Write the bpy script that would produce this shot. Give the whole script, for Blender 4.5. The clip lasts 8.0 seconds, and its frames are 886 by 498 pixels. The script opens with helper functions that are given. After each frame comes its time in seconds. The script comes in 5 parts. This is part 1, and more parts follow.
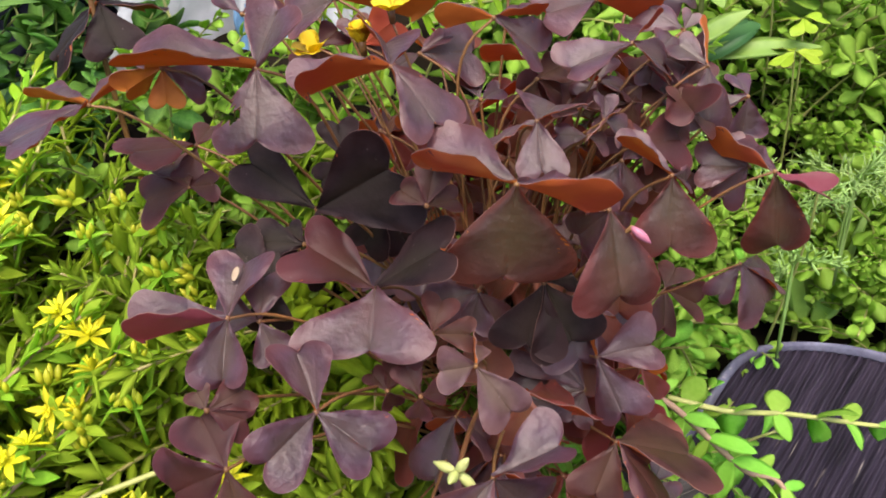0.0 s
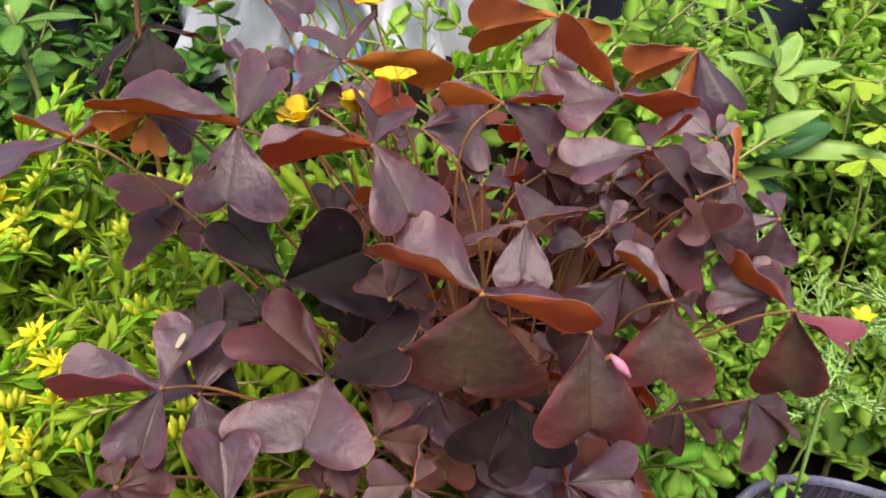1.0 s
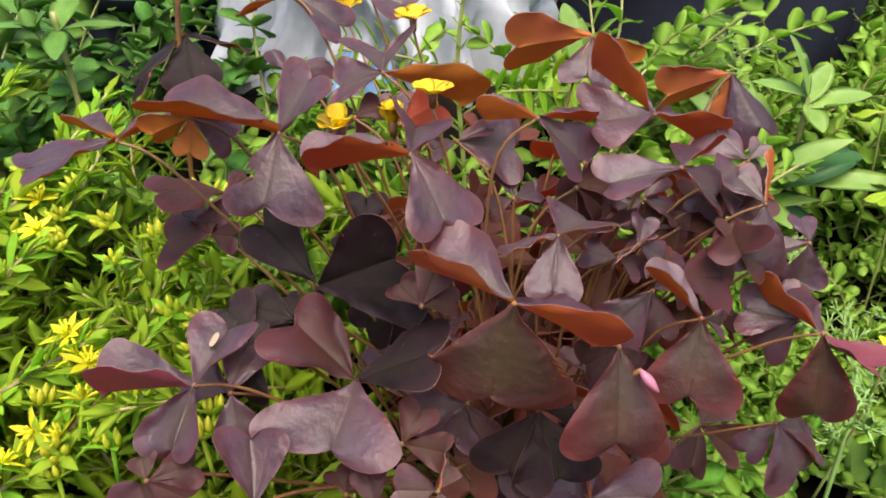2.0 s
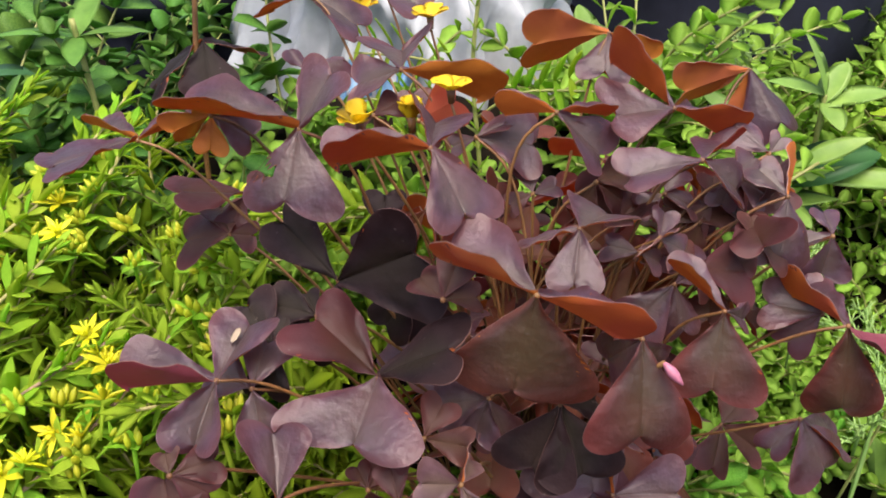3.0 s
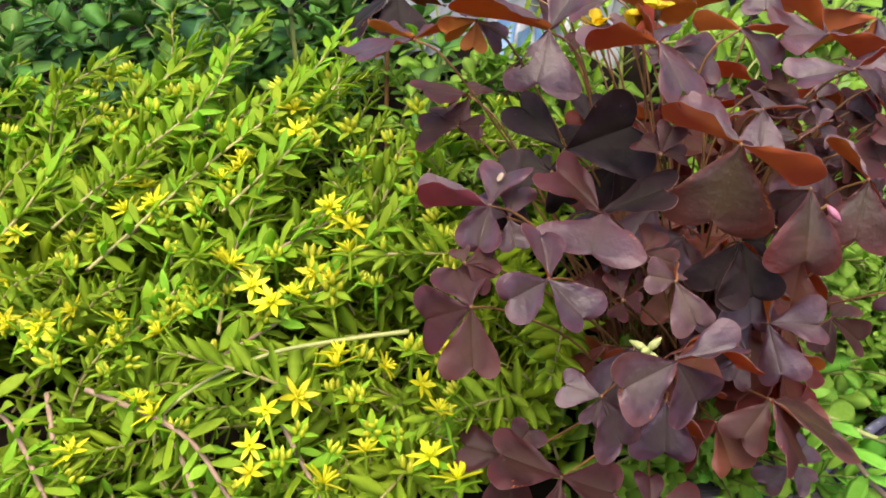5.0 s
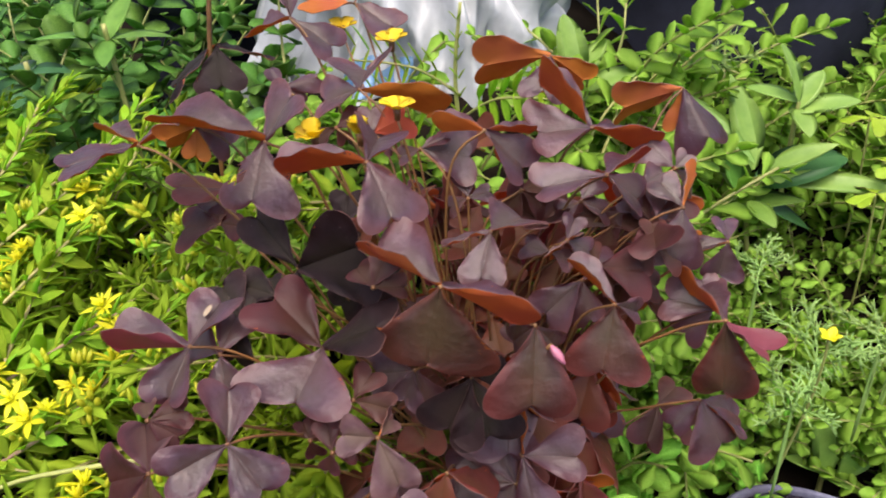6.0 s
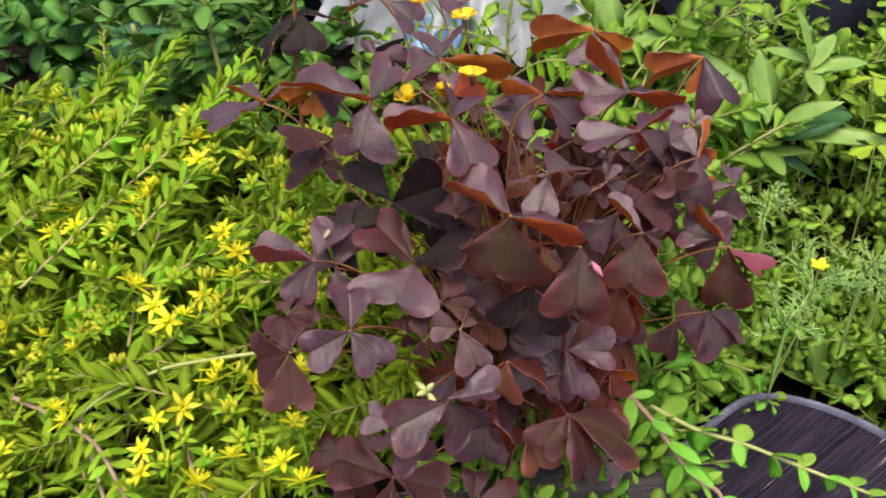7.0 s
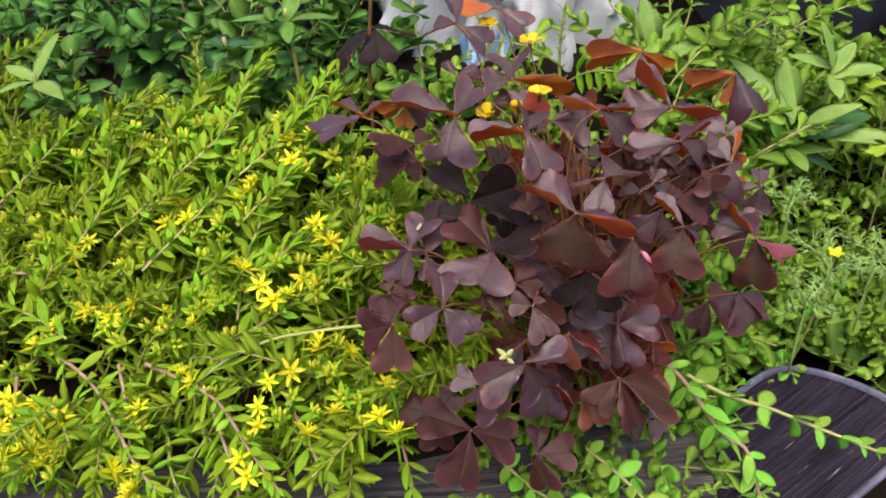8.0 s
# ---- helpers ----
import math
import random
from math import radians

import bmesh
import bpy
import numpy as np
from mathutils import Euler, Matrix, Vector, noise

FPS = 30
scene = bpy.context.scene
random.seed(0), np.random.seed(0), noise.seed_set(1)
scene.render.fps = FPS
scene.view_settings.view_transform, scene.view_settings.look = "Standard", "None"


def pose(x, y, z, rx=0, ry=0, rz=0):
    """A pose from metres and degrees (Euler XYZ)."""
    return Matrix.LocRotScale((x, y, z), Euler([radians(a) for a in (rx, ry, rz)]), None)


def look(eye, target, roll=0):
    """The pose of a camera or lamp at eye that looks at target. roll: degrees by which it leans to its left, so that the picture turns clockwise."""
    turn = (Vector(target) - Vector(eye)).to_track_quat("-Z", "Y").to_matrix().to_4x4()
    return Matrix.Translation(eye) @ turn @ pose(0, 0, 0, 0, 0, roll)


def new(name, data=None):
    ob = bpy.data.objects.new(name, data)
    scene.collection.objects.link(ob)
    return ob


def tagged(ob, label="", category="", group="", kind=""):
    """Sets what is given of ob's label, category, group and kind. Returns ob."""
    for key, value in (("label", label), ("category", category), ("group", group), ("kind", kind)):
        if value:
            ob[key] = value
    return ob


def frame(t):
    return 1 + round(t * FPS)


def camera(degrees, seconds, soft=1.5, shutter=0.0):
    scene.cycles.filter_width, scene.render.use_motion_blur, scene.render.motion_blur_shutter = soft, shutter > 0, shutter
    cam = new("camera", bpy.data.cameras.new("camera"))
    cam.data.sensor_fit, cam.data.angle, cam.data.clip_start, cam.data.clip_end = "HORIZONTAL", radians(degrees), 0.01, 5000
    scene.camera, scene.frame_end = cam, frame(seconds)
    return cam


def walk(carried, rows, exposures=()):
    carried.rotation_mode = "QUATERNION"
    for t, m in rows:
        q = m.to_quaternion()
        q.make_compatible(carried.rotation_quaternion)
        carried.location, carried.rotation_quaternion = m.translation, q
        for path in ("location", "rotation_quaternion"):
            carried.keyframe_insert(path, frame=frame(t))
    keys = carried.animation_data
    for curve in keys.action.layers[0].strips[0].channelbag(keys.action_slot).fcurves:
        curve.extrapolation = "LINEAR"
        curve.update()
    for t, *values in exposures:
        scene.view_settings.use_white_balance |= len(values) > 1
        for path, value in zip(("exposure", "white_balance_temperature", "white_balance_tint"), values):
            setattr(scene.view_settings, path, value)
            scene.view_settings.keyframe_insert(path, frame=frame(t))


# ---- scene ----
cam = camera(58.9, 8.0, soft=1.8, shutter=0.18)
PATH = [
    (0, (0.017, 0.014, 0.299), (-0.239, 1.608, -0.881), -8.5),
    (0.2, (0.015, 0.021, 0.296), (-0.246, 1.628, -0.867), -8.3),
    (0.5, (0.029, 0.029, 0.292), (-0.259, 1.623, -0.881), -6.3),
    (0.7, (0.034, 0.036, 0.3), (-0.298, 1.627, -0.866), -4.2),
    (1, (0.037, 0.038, 0.3), (-0.392, 1.658, -0.793), -3.5),
    (1.5, (0.035, 0.033, 0.3), (-0.431, 1.655, -0.774), -2.5),
    (1.7, (0.035, 0.034, 0.299), (-0.434, 1.669, -0.752), -2.1),
    (2.8, (0.032, 0.033, 0.3), (-0.478, 1.665, -0.737), -3.2),
    (3, (0.033, 0.032, 0.296), (-0.478, 1.672, -0.728), -3.2),
    (3.5, (0.035, 0.022, 0.283), (-0.485, 1.663, -0.735), -3.2),
    (3.8, (0.034, 0.004, 0.279), (-0.483, 1.655, -0.726), -3.1),
    (4, (0.03, -0.01, 0.272), (-0.5, 1.633, -0.739), -3.0),
    (4.2, (0.018, -0.028, 0.274), (-0.528, 1.611, -0.734), -2.7),
    (5.3, (0.004, -0.058, 0.298), (-0.613, 1.554, -0.713), -1.6),
    (5.5, (0.023, -0.034, 0.301), (-0.59, 1.575, -0.716), -2.3),
    (5.7, (0.045, -0.008, 0.311), (-0.596, 1.577, -0.727), -3.3),
    (6, (0.071, 0.014, 0.317), (-0.547, 1.592, -0.745), -3.7),
    (6.2, (0.082, 0.017, 0.325), (-0.533, 1.585, -0.754), -4.0),
    (6.5, (0.09, 0.002, 0.329), (-0.542, 1.527, -0.801), -4.5),
    (6.8, (0.089, -0.022, 0.335), (-0.544, 1.466, -0.841), -4.5),
    (7, (0.077, -0.043, 0.35), (-0.576, 1.439, -0.824), -4.3),
    (7.5, (0.076, -0.081, 0.382), (-0.599, 1.375, -0.811), -4.6),
    (8, (0.075, -0.092, 0.388), (-0.624, 1.344, -0.817), -5.5),
]
walk(cam, [(t, look(eye, target, roll)) for t, eye, target, roll in PATH], [(0.0, 0.95, 6750, 19), (4.0, 0.9, 6750, 19), (6.0, 0.82, 6750, 19), (8.0, 0.65, 6750, 19)])

# ---- light ----
world = bpy.data.worlds.new("sky")
scene.world = world
world.use_nodes = True
wn = world.node_tree.nodes
sky = wn.new("ShaderNodeTexSky")
sky.sky_type, sky.sun_disc = "NISHITA", False
sky.sun_elevation, sky.sun_rotation = radians(72), radians(162)
sky.air_density, sky.dust_density = 1.0, 4.0
wn["Background"].inputs[1].default_value = 0.155
world.node_tree.links.new(sky.outputs[0], wn["Background"].inputs[0])
sun_data = bpy.data.lights.new("sun", "SUN")
sun_data.energy, sun_data.angle, sun_data.color = 2.4, radians(58), (1.0, 0.94, 0.84)
sun = new("sun", sun_data)
sun.matrix_world = look((0.2, -0.42, 2.1), (0.0, 0.2, 0.1))


# ---- materials ----
def ramp_mat(name, dark, light, scale=300.0, rough=0.5, bump=0.15, translucent=0.0, shine=0.5, vary=0.25, stretch=(1, 1, 1), glow=None, hue=0.008, accent=None, veins=False, flecks=None):
    """A mottled surface: two scales of noise between two colours, varied piece by piece."""
    mat = bpy.data.materials.new(name)
    mat.use_nodes = True
    nt = mat.node_tree
    n, ln = nt.nodes, nt.links
    bsdf, out = n["Principled BSDF"], n["Material Output"]
    tc, mp = n.new("ShaderNodeTexCoord"), n.new("ShaderNodeMapping")
    mp.inputs["Scale"].default_value = stretch
    ln.new(tc.outputs["Object"], mp.inputs[0])
    info, geo = n.new("ShaderNodeObjectInfo"), n.new("ShaderNodeNewGeometry")
    rnd = n.new("ShaderNodeMath")
    rnd.operation = "ADD"
    ln.new(info.outputs["Random"], rnd.inputs[0]), ln.new(geo.outputs["Random Per Island"], rnd.inputs[1])
    seed = n.new("ShaderNodeMath")
    seed.operation = "MULTIPLY"
    seed.inputs[1].default_value = 41.0
    ln.new(rnd.outputs[0], seed.inputs[0])
    big, fine = n.new("ShaderNodeTexNoise"), n.new("ShaderNodeTexNoise")
    big.inputs["Scale"].default_value, big.inputs["Detail"].default_value = scale * 0.3, 3
    fine.inputs["Scale"].default_value, fine.inputs["Detail"].default_value = scale * 2.5, 4
    for tex in (big, fine):
        tex.noise_dimensions = "4D"
        ln.new(mp.outputs[0], tex.inputs["Vector"]), ln.new(seed.outputs[0], tex.inputs["W"])
    add = n.new("ShaderNodeMath")
    add.operation = "MULTIPLY_ADD"
    add.inputs[1].default_value = 0.65 if veins else 0.4
    ln.new(fine.outputs[0], add.inputs[0]), ln.new(big.outputs[0], add.inputs[2])
    ramp = n.new("ShaderNodeValToRGB")
    ramp.color_ramp.elements[0].position, ramp.color_ramp.elements[1].position = (0.66, 0.95) if veins else (0.5, 0.92)
    ramp.color_ramp.elements[0].color, ramp.color_ramp.elements[1].color = (*dark, 1), (*light, 1)
    ln.new(add.outputs[0], ramp.inputs[0])
    span = n.new("ShaderNodeMapRange")
    span.inputs["From Max"].default_value = 2.0
    span.inputs["To Min"].default_value, span.inputs["To Max"].default_value = 1 - vary, 1 + vary
    ln.new(rnd.outputs[0], span.inputs[0])
    hsv = n.new("ShaderNodeHueSaturation")
    tone, relief = ramp.outputs[0], add.outputs[0]
    if veins:
        # fine side veins fanning out from the base of the blade
        parts, fan, many, wave, thin, lift = (n.new("ShaderNodeSeparateXYZ"), *[n.new("ShaderNodeMath") for _ in range(5)])
        fan.operation, many.operation, wave.operation, thin.operation, lift.operation = "ARCTAN2", "MULTIPLY", "SINE", "POWER", "MULTIPLY_ADD"
        many.inputs[1].default_value, thin.inputs[1].default_value, lift.inputs[1].default_value = 16.0, 10.0, 0.035
        ln.new(tc.outputs["Object"], parts.inputs[0]), ln.new(parts.outputs[1], fan.inputs[0]), ln.new(parts.outputs[0], fan.inputs[1])
        ln.new(fan.outputs[0], many.inputs[0]), ln.new(many.outputs[0], wave.inputs[0]), ln.new(wave.outputs[0], thin.inputs[0])
        ln.new(thin.outputs[0], lift.inputs[0]), ln.new(add.outputs[0], lift.inputs[2])
        ln.new(lift.outputs[0], ramp.inputs[0])
        # a puckered net of finer veins
        net, rounded, pucker = n.new("ShaderNodeTexVoronoi"), n.new("ShaderNodeMapRange"), n.new("ShaderNodeMath")
        net.feature = "DISTANCE_TO_EDGE"
        net.inputs["Scale"].default_value = 520.0
        drift, warp = n.new("ShaderNodeTexNoise"), n.new("ShaderNodeVectorMath")
        drift.inputs["Scale"].default_value = 260.0
        warp.operation = "MULTIPLY_ADD"
        warp.inputs[1].default_value = (0.0035, 0.0035, 0.0035)
        ln.new(tc.outputs["Object"], drift.inputs["Vector"]), ln.new(drift.outputs["Color"], warp.inputs[0]), ln.new(tc.outputs["Object"], warp.inputs[2])
        ln.new(warp.outputs[0], net.inputs["Vector"]), ln.new(net.outputs["Distance"], rounded.inputs[0])
        rounded.inputs["From Max"].default_value, rounded.inputs["To Max"].default_value = 0.28, 0.045
        pucker.operation = "ADD"
        ln.new(rounded.outputs[0], pucker.inputs[0]), ln.new(lift.outputs[0], pucker.inputs[1])
        relief = pucker.outputs[0]
        # olive along the midrib, reddish towards the margin
        zone, inner, outer, brown, redden = (n.new("ShaderNodeAttribute"), n.new("ShaderNodeMapRange"), n.new("ShaderNodeMapRange"), n.new("ShaderNodeMix"), n.new("ShaderNodeMix"))
        zone.attribute_name = "margin"
        brown.data_type = redden.data_type = "RGBA"
        ragged = n.new("ShaderNodeMath")
        ragged.operation = "MULTIPLY_ADD"
        ragged.inputs[1].default_value = 0.9
        ln.new(big.outputs[0], ragged.inputs[0]), ln.new(zone.outputs["Fac"], ragged.inputs[2])
        inner.inputs["From Min"].default_value, inner.inputs["From Max"].default_value, inner.inputs["To Min"].default_value, inner.inputs["To Max"].default_value = 0.45, 0.95, 0.75, 0.0
        outer.inputs["From Min"].default_value, outer.inputs["From Max"].default_value, outer.inputs["To Max"].default_value = 0.92, 1.45, 0.75
        ln.new(ragged.outputs[0], inner.inputs[0]), ln.new(ragged.outputs[0], outer.inputs[0])
        brown.inputs[7].default_value = (light[0] * 0.95, light[1] * 1.3, light[2] * 0.72, 1)
        redden.inputs[7].default_value = (*accent, 1)
        ln.new(inner.outputs[0], brown.inputs[0]), ln.new(tone, brown.inputs[6])
        ln.new(outer.outputs[0], redden.inputs[0]), ln.new(brown.outputs[2], redden.inputs[6])
        # a thin paler line along the very edge
        thin_line, line = n.new("ShaderNodeMapRange"), n.new("ShaderNodeMix")
        thin_line.inputs["From Min"].default_value, thin_line.inputs["From Max"].default_value, thin_line.inputs["To Max"].default_value = 0.968, 0.992, 0.55
        line.data_type = "RGBA"
        line.inputs[7].default_value = (0.06 + light[0] * 1.1, 0.03 + light[1] * 1.1, 0.03 + light[2] * 1.0, 1)
        ln.new(zone.outputs["Fac"], thin_line.inputs[0]), ln.new(thin_line.outputs[0], line.inputs[0]), ln.new(redden.outputs[2], line.inputs[6])
        tone = line.outputs[2]
    if accent:
        patch, soft_step, blend = n.new("ShaderNodeTexNoise"), n.new("ShaderNodeMapRange"), n.new("ShaderNodeMix")
        patch.noise_dimensions = "4D"
        patch.inputs["Scale"].default_value, patch.inputs["Detail"].default_value = scale * 0.22, 2
        ln.new(tc.outputs["Object"], patch.inputs["Vector"]), ln.new(info.outputs["Random"], patch.inputs["W"])
        soft_step.inputs["From Min"].default_value, soft_step.inputs["From Max"].default_value, soft_step.inputs["To Max"].default_value = 0.46, 0.74, 0.42 if veins else 1.0
        ln.new(patch.outputs[0], soft_step.inputs[0])
        blend.data_type = "RGBA"
        blend.inputs[7].default_value = (*accent, 1)
        ln.new(soft_step.outputs[0], blend.inputs[0]), ln.new(tone, blend.inputs[6])
        tone = blend.outputs[2]
    if flecks:
        # scattered pale flecks: colour, scale, threshold, strength
        dots, speck, fleck = n.new("ShaderNodeTexNoise"), n.new("ShaderNodeMapRange"), n.new("ShaderNodeMix")
        dots.inputs["Scale"].default_value, dots.inputs["Detail"].default_value = flecks[1], 2
        fleck.data_type = "RGBA"
        fleck.inputs[7].default_value = (*flecks[0], 1)
        speck.inputs["From Min"].default_value, speck.inputs["From Max"].default_value, speck.inputs["To Max"].default_value = flecks[2], flecks[2] + 0.07, flecks[3]
        ln.new(mp.outputs[0], dots.inputs["Vector"]), ln.new(dots.outputs[0], speck.inputs[0])
        ln.new(speck.outputs[0], fleck.inputs[0]), ln.new(tone, fleck.inputs[6])
        tone = fleck.outputs[2]
    wheel = n.new("ShaderNodeMapRange")
    wheel.inputs["To Min"].default_value, wheel.inputs["To Max"].default_value = 0.5 - hue, 0.5 + hue
    ln.new(info.outputs["Random"], wheel.inputs[0]), ln.new(wheel.outputs[0], hsv.inputs["Hue"])
    ln.new(tone, hsv.inputs["Color"]), ln.new(span.outputs[0], hsv.inputs["Value"])
    ln.new(hsv.outputs[0], bsdf.inputs["Base Color"])
    bsdf.inputs["Roughness"].default_value = rough
    bsdf.inputs["Specular IOR Level"].default_value = shine
    bp = n.new("ShaderNodeBump")
    bp.inputs["Strength"].default_value, bp.inputs["Distance"].default_value = bump, 0.0008
    ln.new(relief, bp.inputs["Height"]), ln.new(bp.outputs[0], bsdf.inputs["Normal"])
    if translucent:
        tr, mix = n.new("ShaderNodeBsdfTranslucent"), n.new("ShaderNodeMixShader")
        mix.inputs[0].default_value = translucent
        if glow:
            tr.inputs["Color"].default_value = (*glow, 1)
        else:
            ln.new(hsv.outputs[0], tr.inputs["Color"])
        ln.new(bsdf.outputs[0], mix.inputs[1]), ln.new(tr.outputs[0], mix.inputs[2]), ln.new(mix.outputs[0], out.inputs[0])
    return mat


PURPLE = ramp_mat("oxalis upper face", (0.020, 0.0115, 0.018), (0.072, 0.043, 0.062), 190, 0.40, 0.8, 0.20, 0.5, 0.46, glow=(0.62, 0.16, 0.09), hue=0.025, accent=(0.092, 0.034, 0.038), veins=True, flecks=((0.26, 0.20, 0.19), 620, 0.73, 0.6))
# darker copy of the upper face: shade from overhanging leaves put into the colour
SHADED_PURPLE = ramp_mat("shaded oxalis face", (0.021, 0.008, 0.009), (0.053, 0.022, 0.022), 190, 0.48, 0.5, 0.20, 0.25, 0.34, glow=(0.50, 0.10, 0.07), hue=0.025, accent=(0.090, 0.026, 0.024), veins=True, flecks=((0.26, 0.20, 0.19), 620, 0.73, 0.6))
# darkest copy: deep crown shade painted as leaf colour; also colours the dark shoot
SHADE_DARK_PURPLE = ramp_mat("blackish shade-toned oxalis face", (0.008, 0.005, 0.006), (0.020, 0.012, 0.014), 190, 0.55, 0.5, 0.08, 0.14, 0.25, glow=(0.12, 0.03, 0.03), hue=0.01, accent=(0.022, 0.010, 0.010), veins=True, flecks=((0.26, 0.20, 0.19), 620, 0.73, 0.6))
PALE_PURPLE = ramp_mat("mildewed oxalis face", (0.045, 0.018, 0.022), (0.115, 0.060, 0.068), 190, 0.5, 0.45, 0.2, 0.36, 0.25, glow=(0.3, 0.06, 0.05), accent=(0.14, 0.075, 0.070), veins=True, flecks=((0.26, 0.20, 0.19), 620, 0.73, 0.6))
WARM_PURPLE = ramp_mat("bronzed oxalis face", (0.026, 0.018, 0.014), (0.066, 0.040, 0.036), 190, 0.44, 0.9, 0.26, 0.42, 0.2, glow=(0.55, 0.12, 0.06), hue=0.012, accent=(0.150, 0.036, 0.028), veins=True, flecks=((0.26, 0.20, 0.19), 620, 0.73, 0.6))
RUST = ramp_mat("reddish inner oxalis face", (0.046, 0.016, 0.013), (0.125, 0.046, 0.036), 190, 0.48, 0.6, 0.34, 0.3, 0.35, glow=(0.70, 0.19, 0.10), hue=0.02, accent=(0.15, 0.04, 0.028), veins=True)
SCAR = ramp_mat("dry leaf spot", (0.20, 0.14, 0.09), (0.36, 0.29, 0.20), 300, 0.8, 0.3)
ORANGE = ramp_mat("oxalis underside", (0.40, 0.095, 0.018), (0.64, 0.19, 0.035), 190, 0.5, 0.35, 0.42, 0.3, 0.36, glow=(0.90, 0.24, 0.06), hue=0.018, accent=(0.42, 0.075, 0.062))
MAGENTA = ramp_mat("rosy oxalis underside", (0.13, 0.024, 0.032), (0.28, 0.070, 0.082), 190, 0.5, 0.3, 0.3, 0.35, 0.2, glow=(0.7, 0.12, 0.12), hue=0.012, accent=(0.30, 0.040, 0.040))
RIM = ramp_mat("oxalis margin", (0.12, 0.05, 0.04), (0.24, 0.12, 0.10), 300, 0.5, 0.0)
STALK = ramp_mat("oxalis stalk", (0.10, 0.045, 0.016), (0.25, 0.12, 0.04), 250, 0.5, 0.1)
SEDUM = ramp_mat("stonecrop leaf", (0.24, 0.46, 0.026), (0.44, 0.68, 0.066), 160, 0.6, 0.15, 0.54, 0.1, 0.24, hue=0.022, accent=(0.36, 0.53, 0.022))
SEDUM_STEM = ramp_mat("stonecrop stem", (0.24, 0.22, 0.07), (0.42, 0.38, 0.14), 250, 0.6, 0.15)
PINK_STEM = ramp_mat("rosy stem", (0.22, 0.14, 0.09), (0.42, 0.29, 0.19), 250, 0.6, 0.15)
PETAL = ramp_mat("yellow petal", (0.76, 0.75, 0.010), (0.85, 0.85, 0.03), 300, 0.5, 0.05, 0.35)
OXALIS_PETAL = ramp_mat("golden petal", (0.76, 0.54, 0.010), (0.85, 0.66, 0.02), 300, 0.5, 0.05, 0.35)
WEED = ramp_mat("chickweed leaf", (0.22, 0.53, 0.055), (0.42, 0.76, 0.13), 150, 0.52, 0.2, 0.54, 0.2, 0.3, hue=0.022, accent=(0.26, 0.55, 0.05))
WEED_STEM = ramp_mat("chickweed stem", (0.20, 0.24, 0.06), (0.36, 0.38, 0.12), 250, 0.55, 0.1)
HERB = ramp_mat("herb leaf", (0.060, 0.185, 0.026), (0.170, 0.375, 0.062), 120, 0.5, 0.2, 0.32, 0.25, 0.28, hue=0.015, accent=(0.085, 0.23, 0.03))
BROAD = ramp_mat("broad leaf", (0.13, 0.28, 0.04), (0.27, 0.45, 0.09), 90, 0.45, 0.15, 0.25, 0.45, 0.2)
DEEP = ramp_mat("dark green leaf", (0.022, 0.085, 0.022), (0.05, 0.15, 0.04), 90, 0.45, 0.15, 0.2, 0.35, 0.2)
CLOVER = ramp_mat("yellow-green clover", (0.26, 0.44, 0.02), (0.42, 0.60, 0.05), 120, 0.5, 0.3, 0.4, 0.3, 0.15, accent=(0.30, 0.46, 0.03))
FEATHER = ramp_mat("feathery leaf", (0.20, 0.38, 0.08), (0.36, 0.56, 0.17), 200, 0.5, 0.05, 0.2)
SOIL = ramp_mat("soil", (0.005, 0.004, 0.003), (0.016, 0.012, 0.008), 60, 0.95, 1.0, 0, 0.03, 0.1)
GREY_WOOD = ramp_mat("weathered grey timber", (0.022, 0.020, 0.024), (0.15, 0.135, 0.14), 190, 0.88, 1.0, 0, 0.2, 0.15, (0.22, 7, 7), accent=(0.05, 0.045, 0.052), flecks=((0.30, 0.27, 0.25), 90, 0.62, 0.6))
DARK_WOOD = ramp_mat("dark stained wood", (0.004, 0.0034, 0.007), (0.034, 0.027, 0.046), 190, 0.72, 1.0, 0, 0.18, 0.1, (0.4, 5, 5), accent=(0.020, 0.016, 0.028), flecks=((0.34, 0.30, 0.26), 95, 0.70, 0.8))
EDGE_WOOD = ramp_mat("worn board rim", (0.06, 0.062, 0.10), (0.20, 0.215, 0.29), 160, 0.75, 0.9, 0, 0.25, 0.1, accent=(0.045, 0.042, 0.06), flecks=((0.34, 0.32, 0.32), 240, 0.66, 0.7))
SACK = ramp_mat("white plastic film", (0.36, 0.40, 0.415), (0.60, 0.64, 0.655), 60, 0.34, 0.5, 0.12, 0.45, 0.05, hue=0.0)
BLUE_PRINT = ramp_mat("blue printed film", (0.08, 0.20, 0.40), (0.25, 0.42, 0.62), 120, 0.35, 0.1, 0, 0.5, 0.1)
POT = ramp_mat("dark navy plastic", (0.006, 0.007, 0.013), (0.018, 0.020, 0.034), 60, 0.8, 0.3, 0, 0.15, 0.1)
PINK = ramp_mat("pink bud", (0.35, 0.10, 0.16), (0.55, 0.22, 0.28), 300, 0.5, 0.05)
STAR_BUD = ramp_mat("yellow-green bud", (0.45, 0.52, 0.02), (0.66, 0.68, 0.04), 300, 0.5, 0.05, 0.3)
BUDGREEN = ramp_mat("pale green bud", (0.26, 0.32, 0.08), (0.48, 0.52, 0.20), 300, 0.5, 0.05)
WHITE_PETAL = ramp_mat("white petal", (0.70, 0.72, 0.66), (0.82, 0.83, 0.78), 300, 0.5, 0.05)


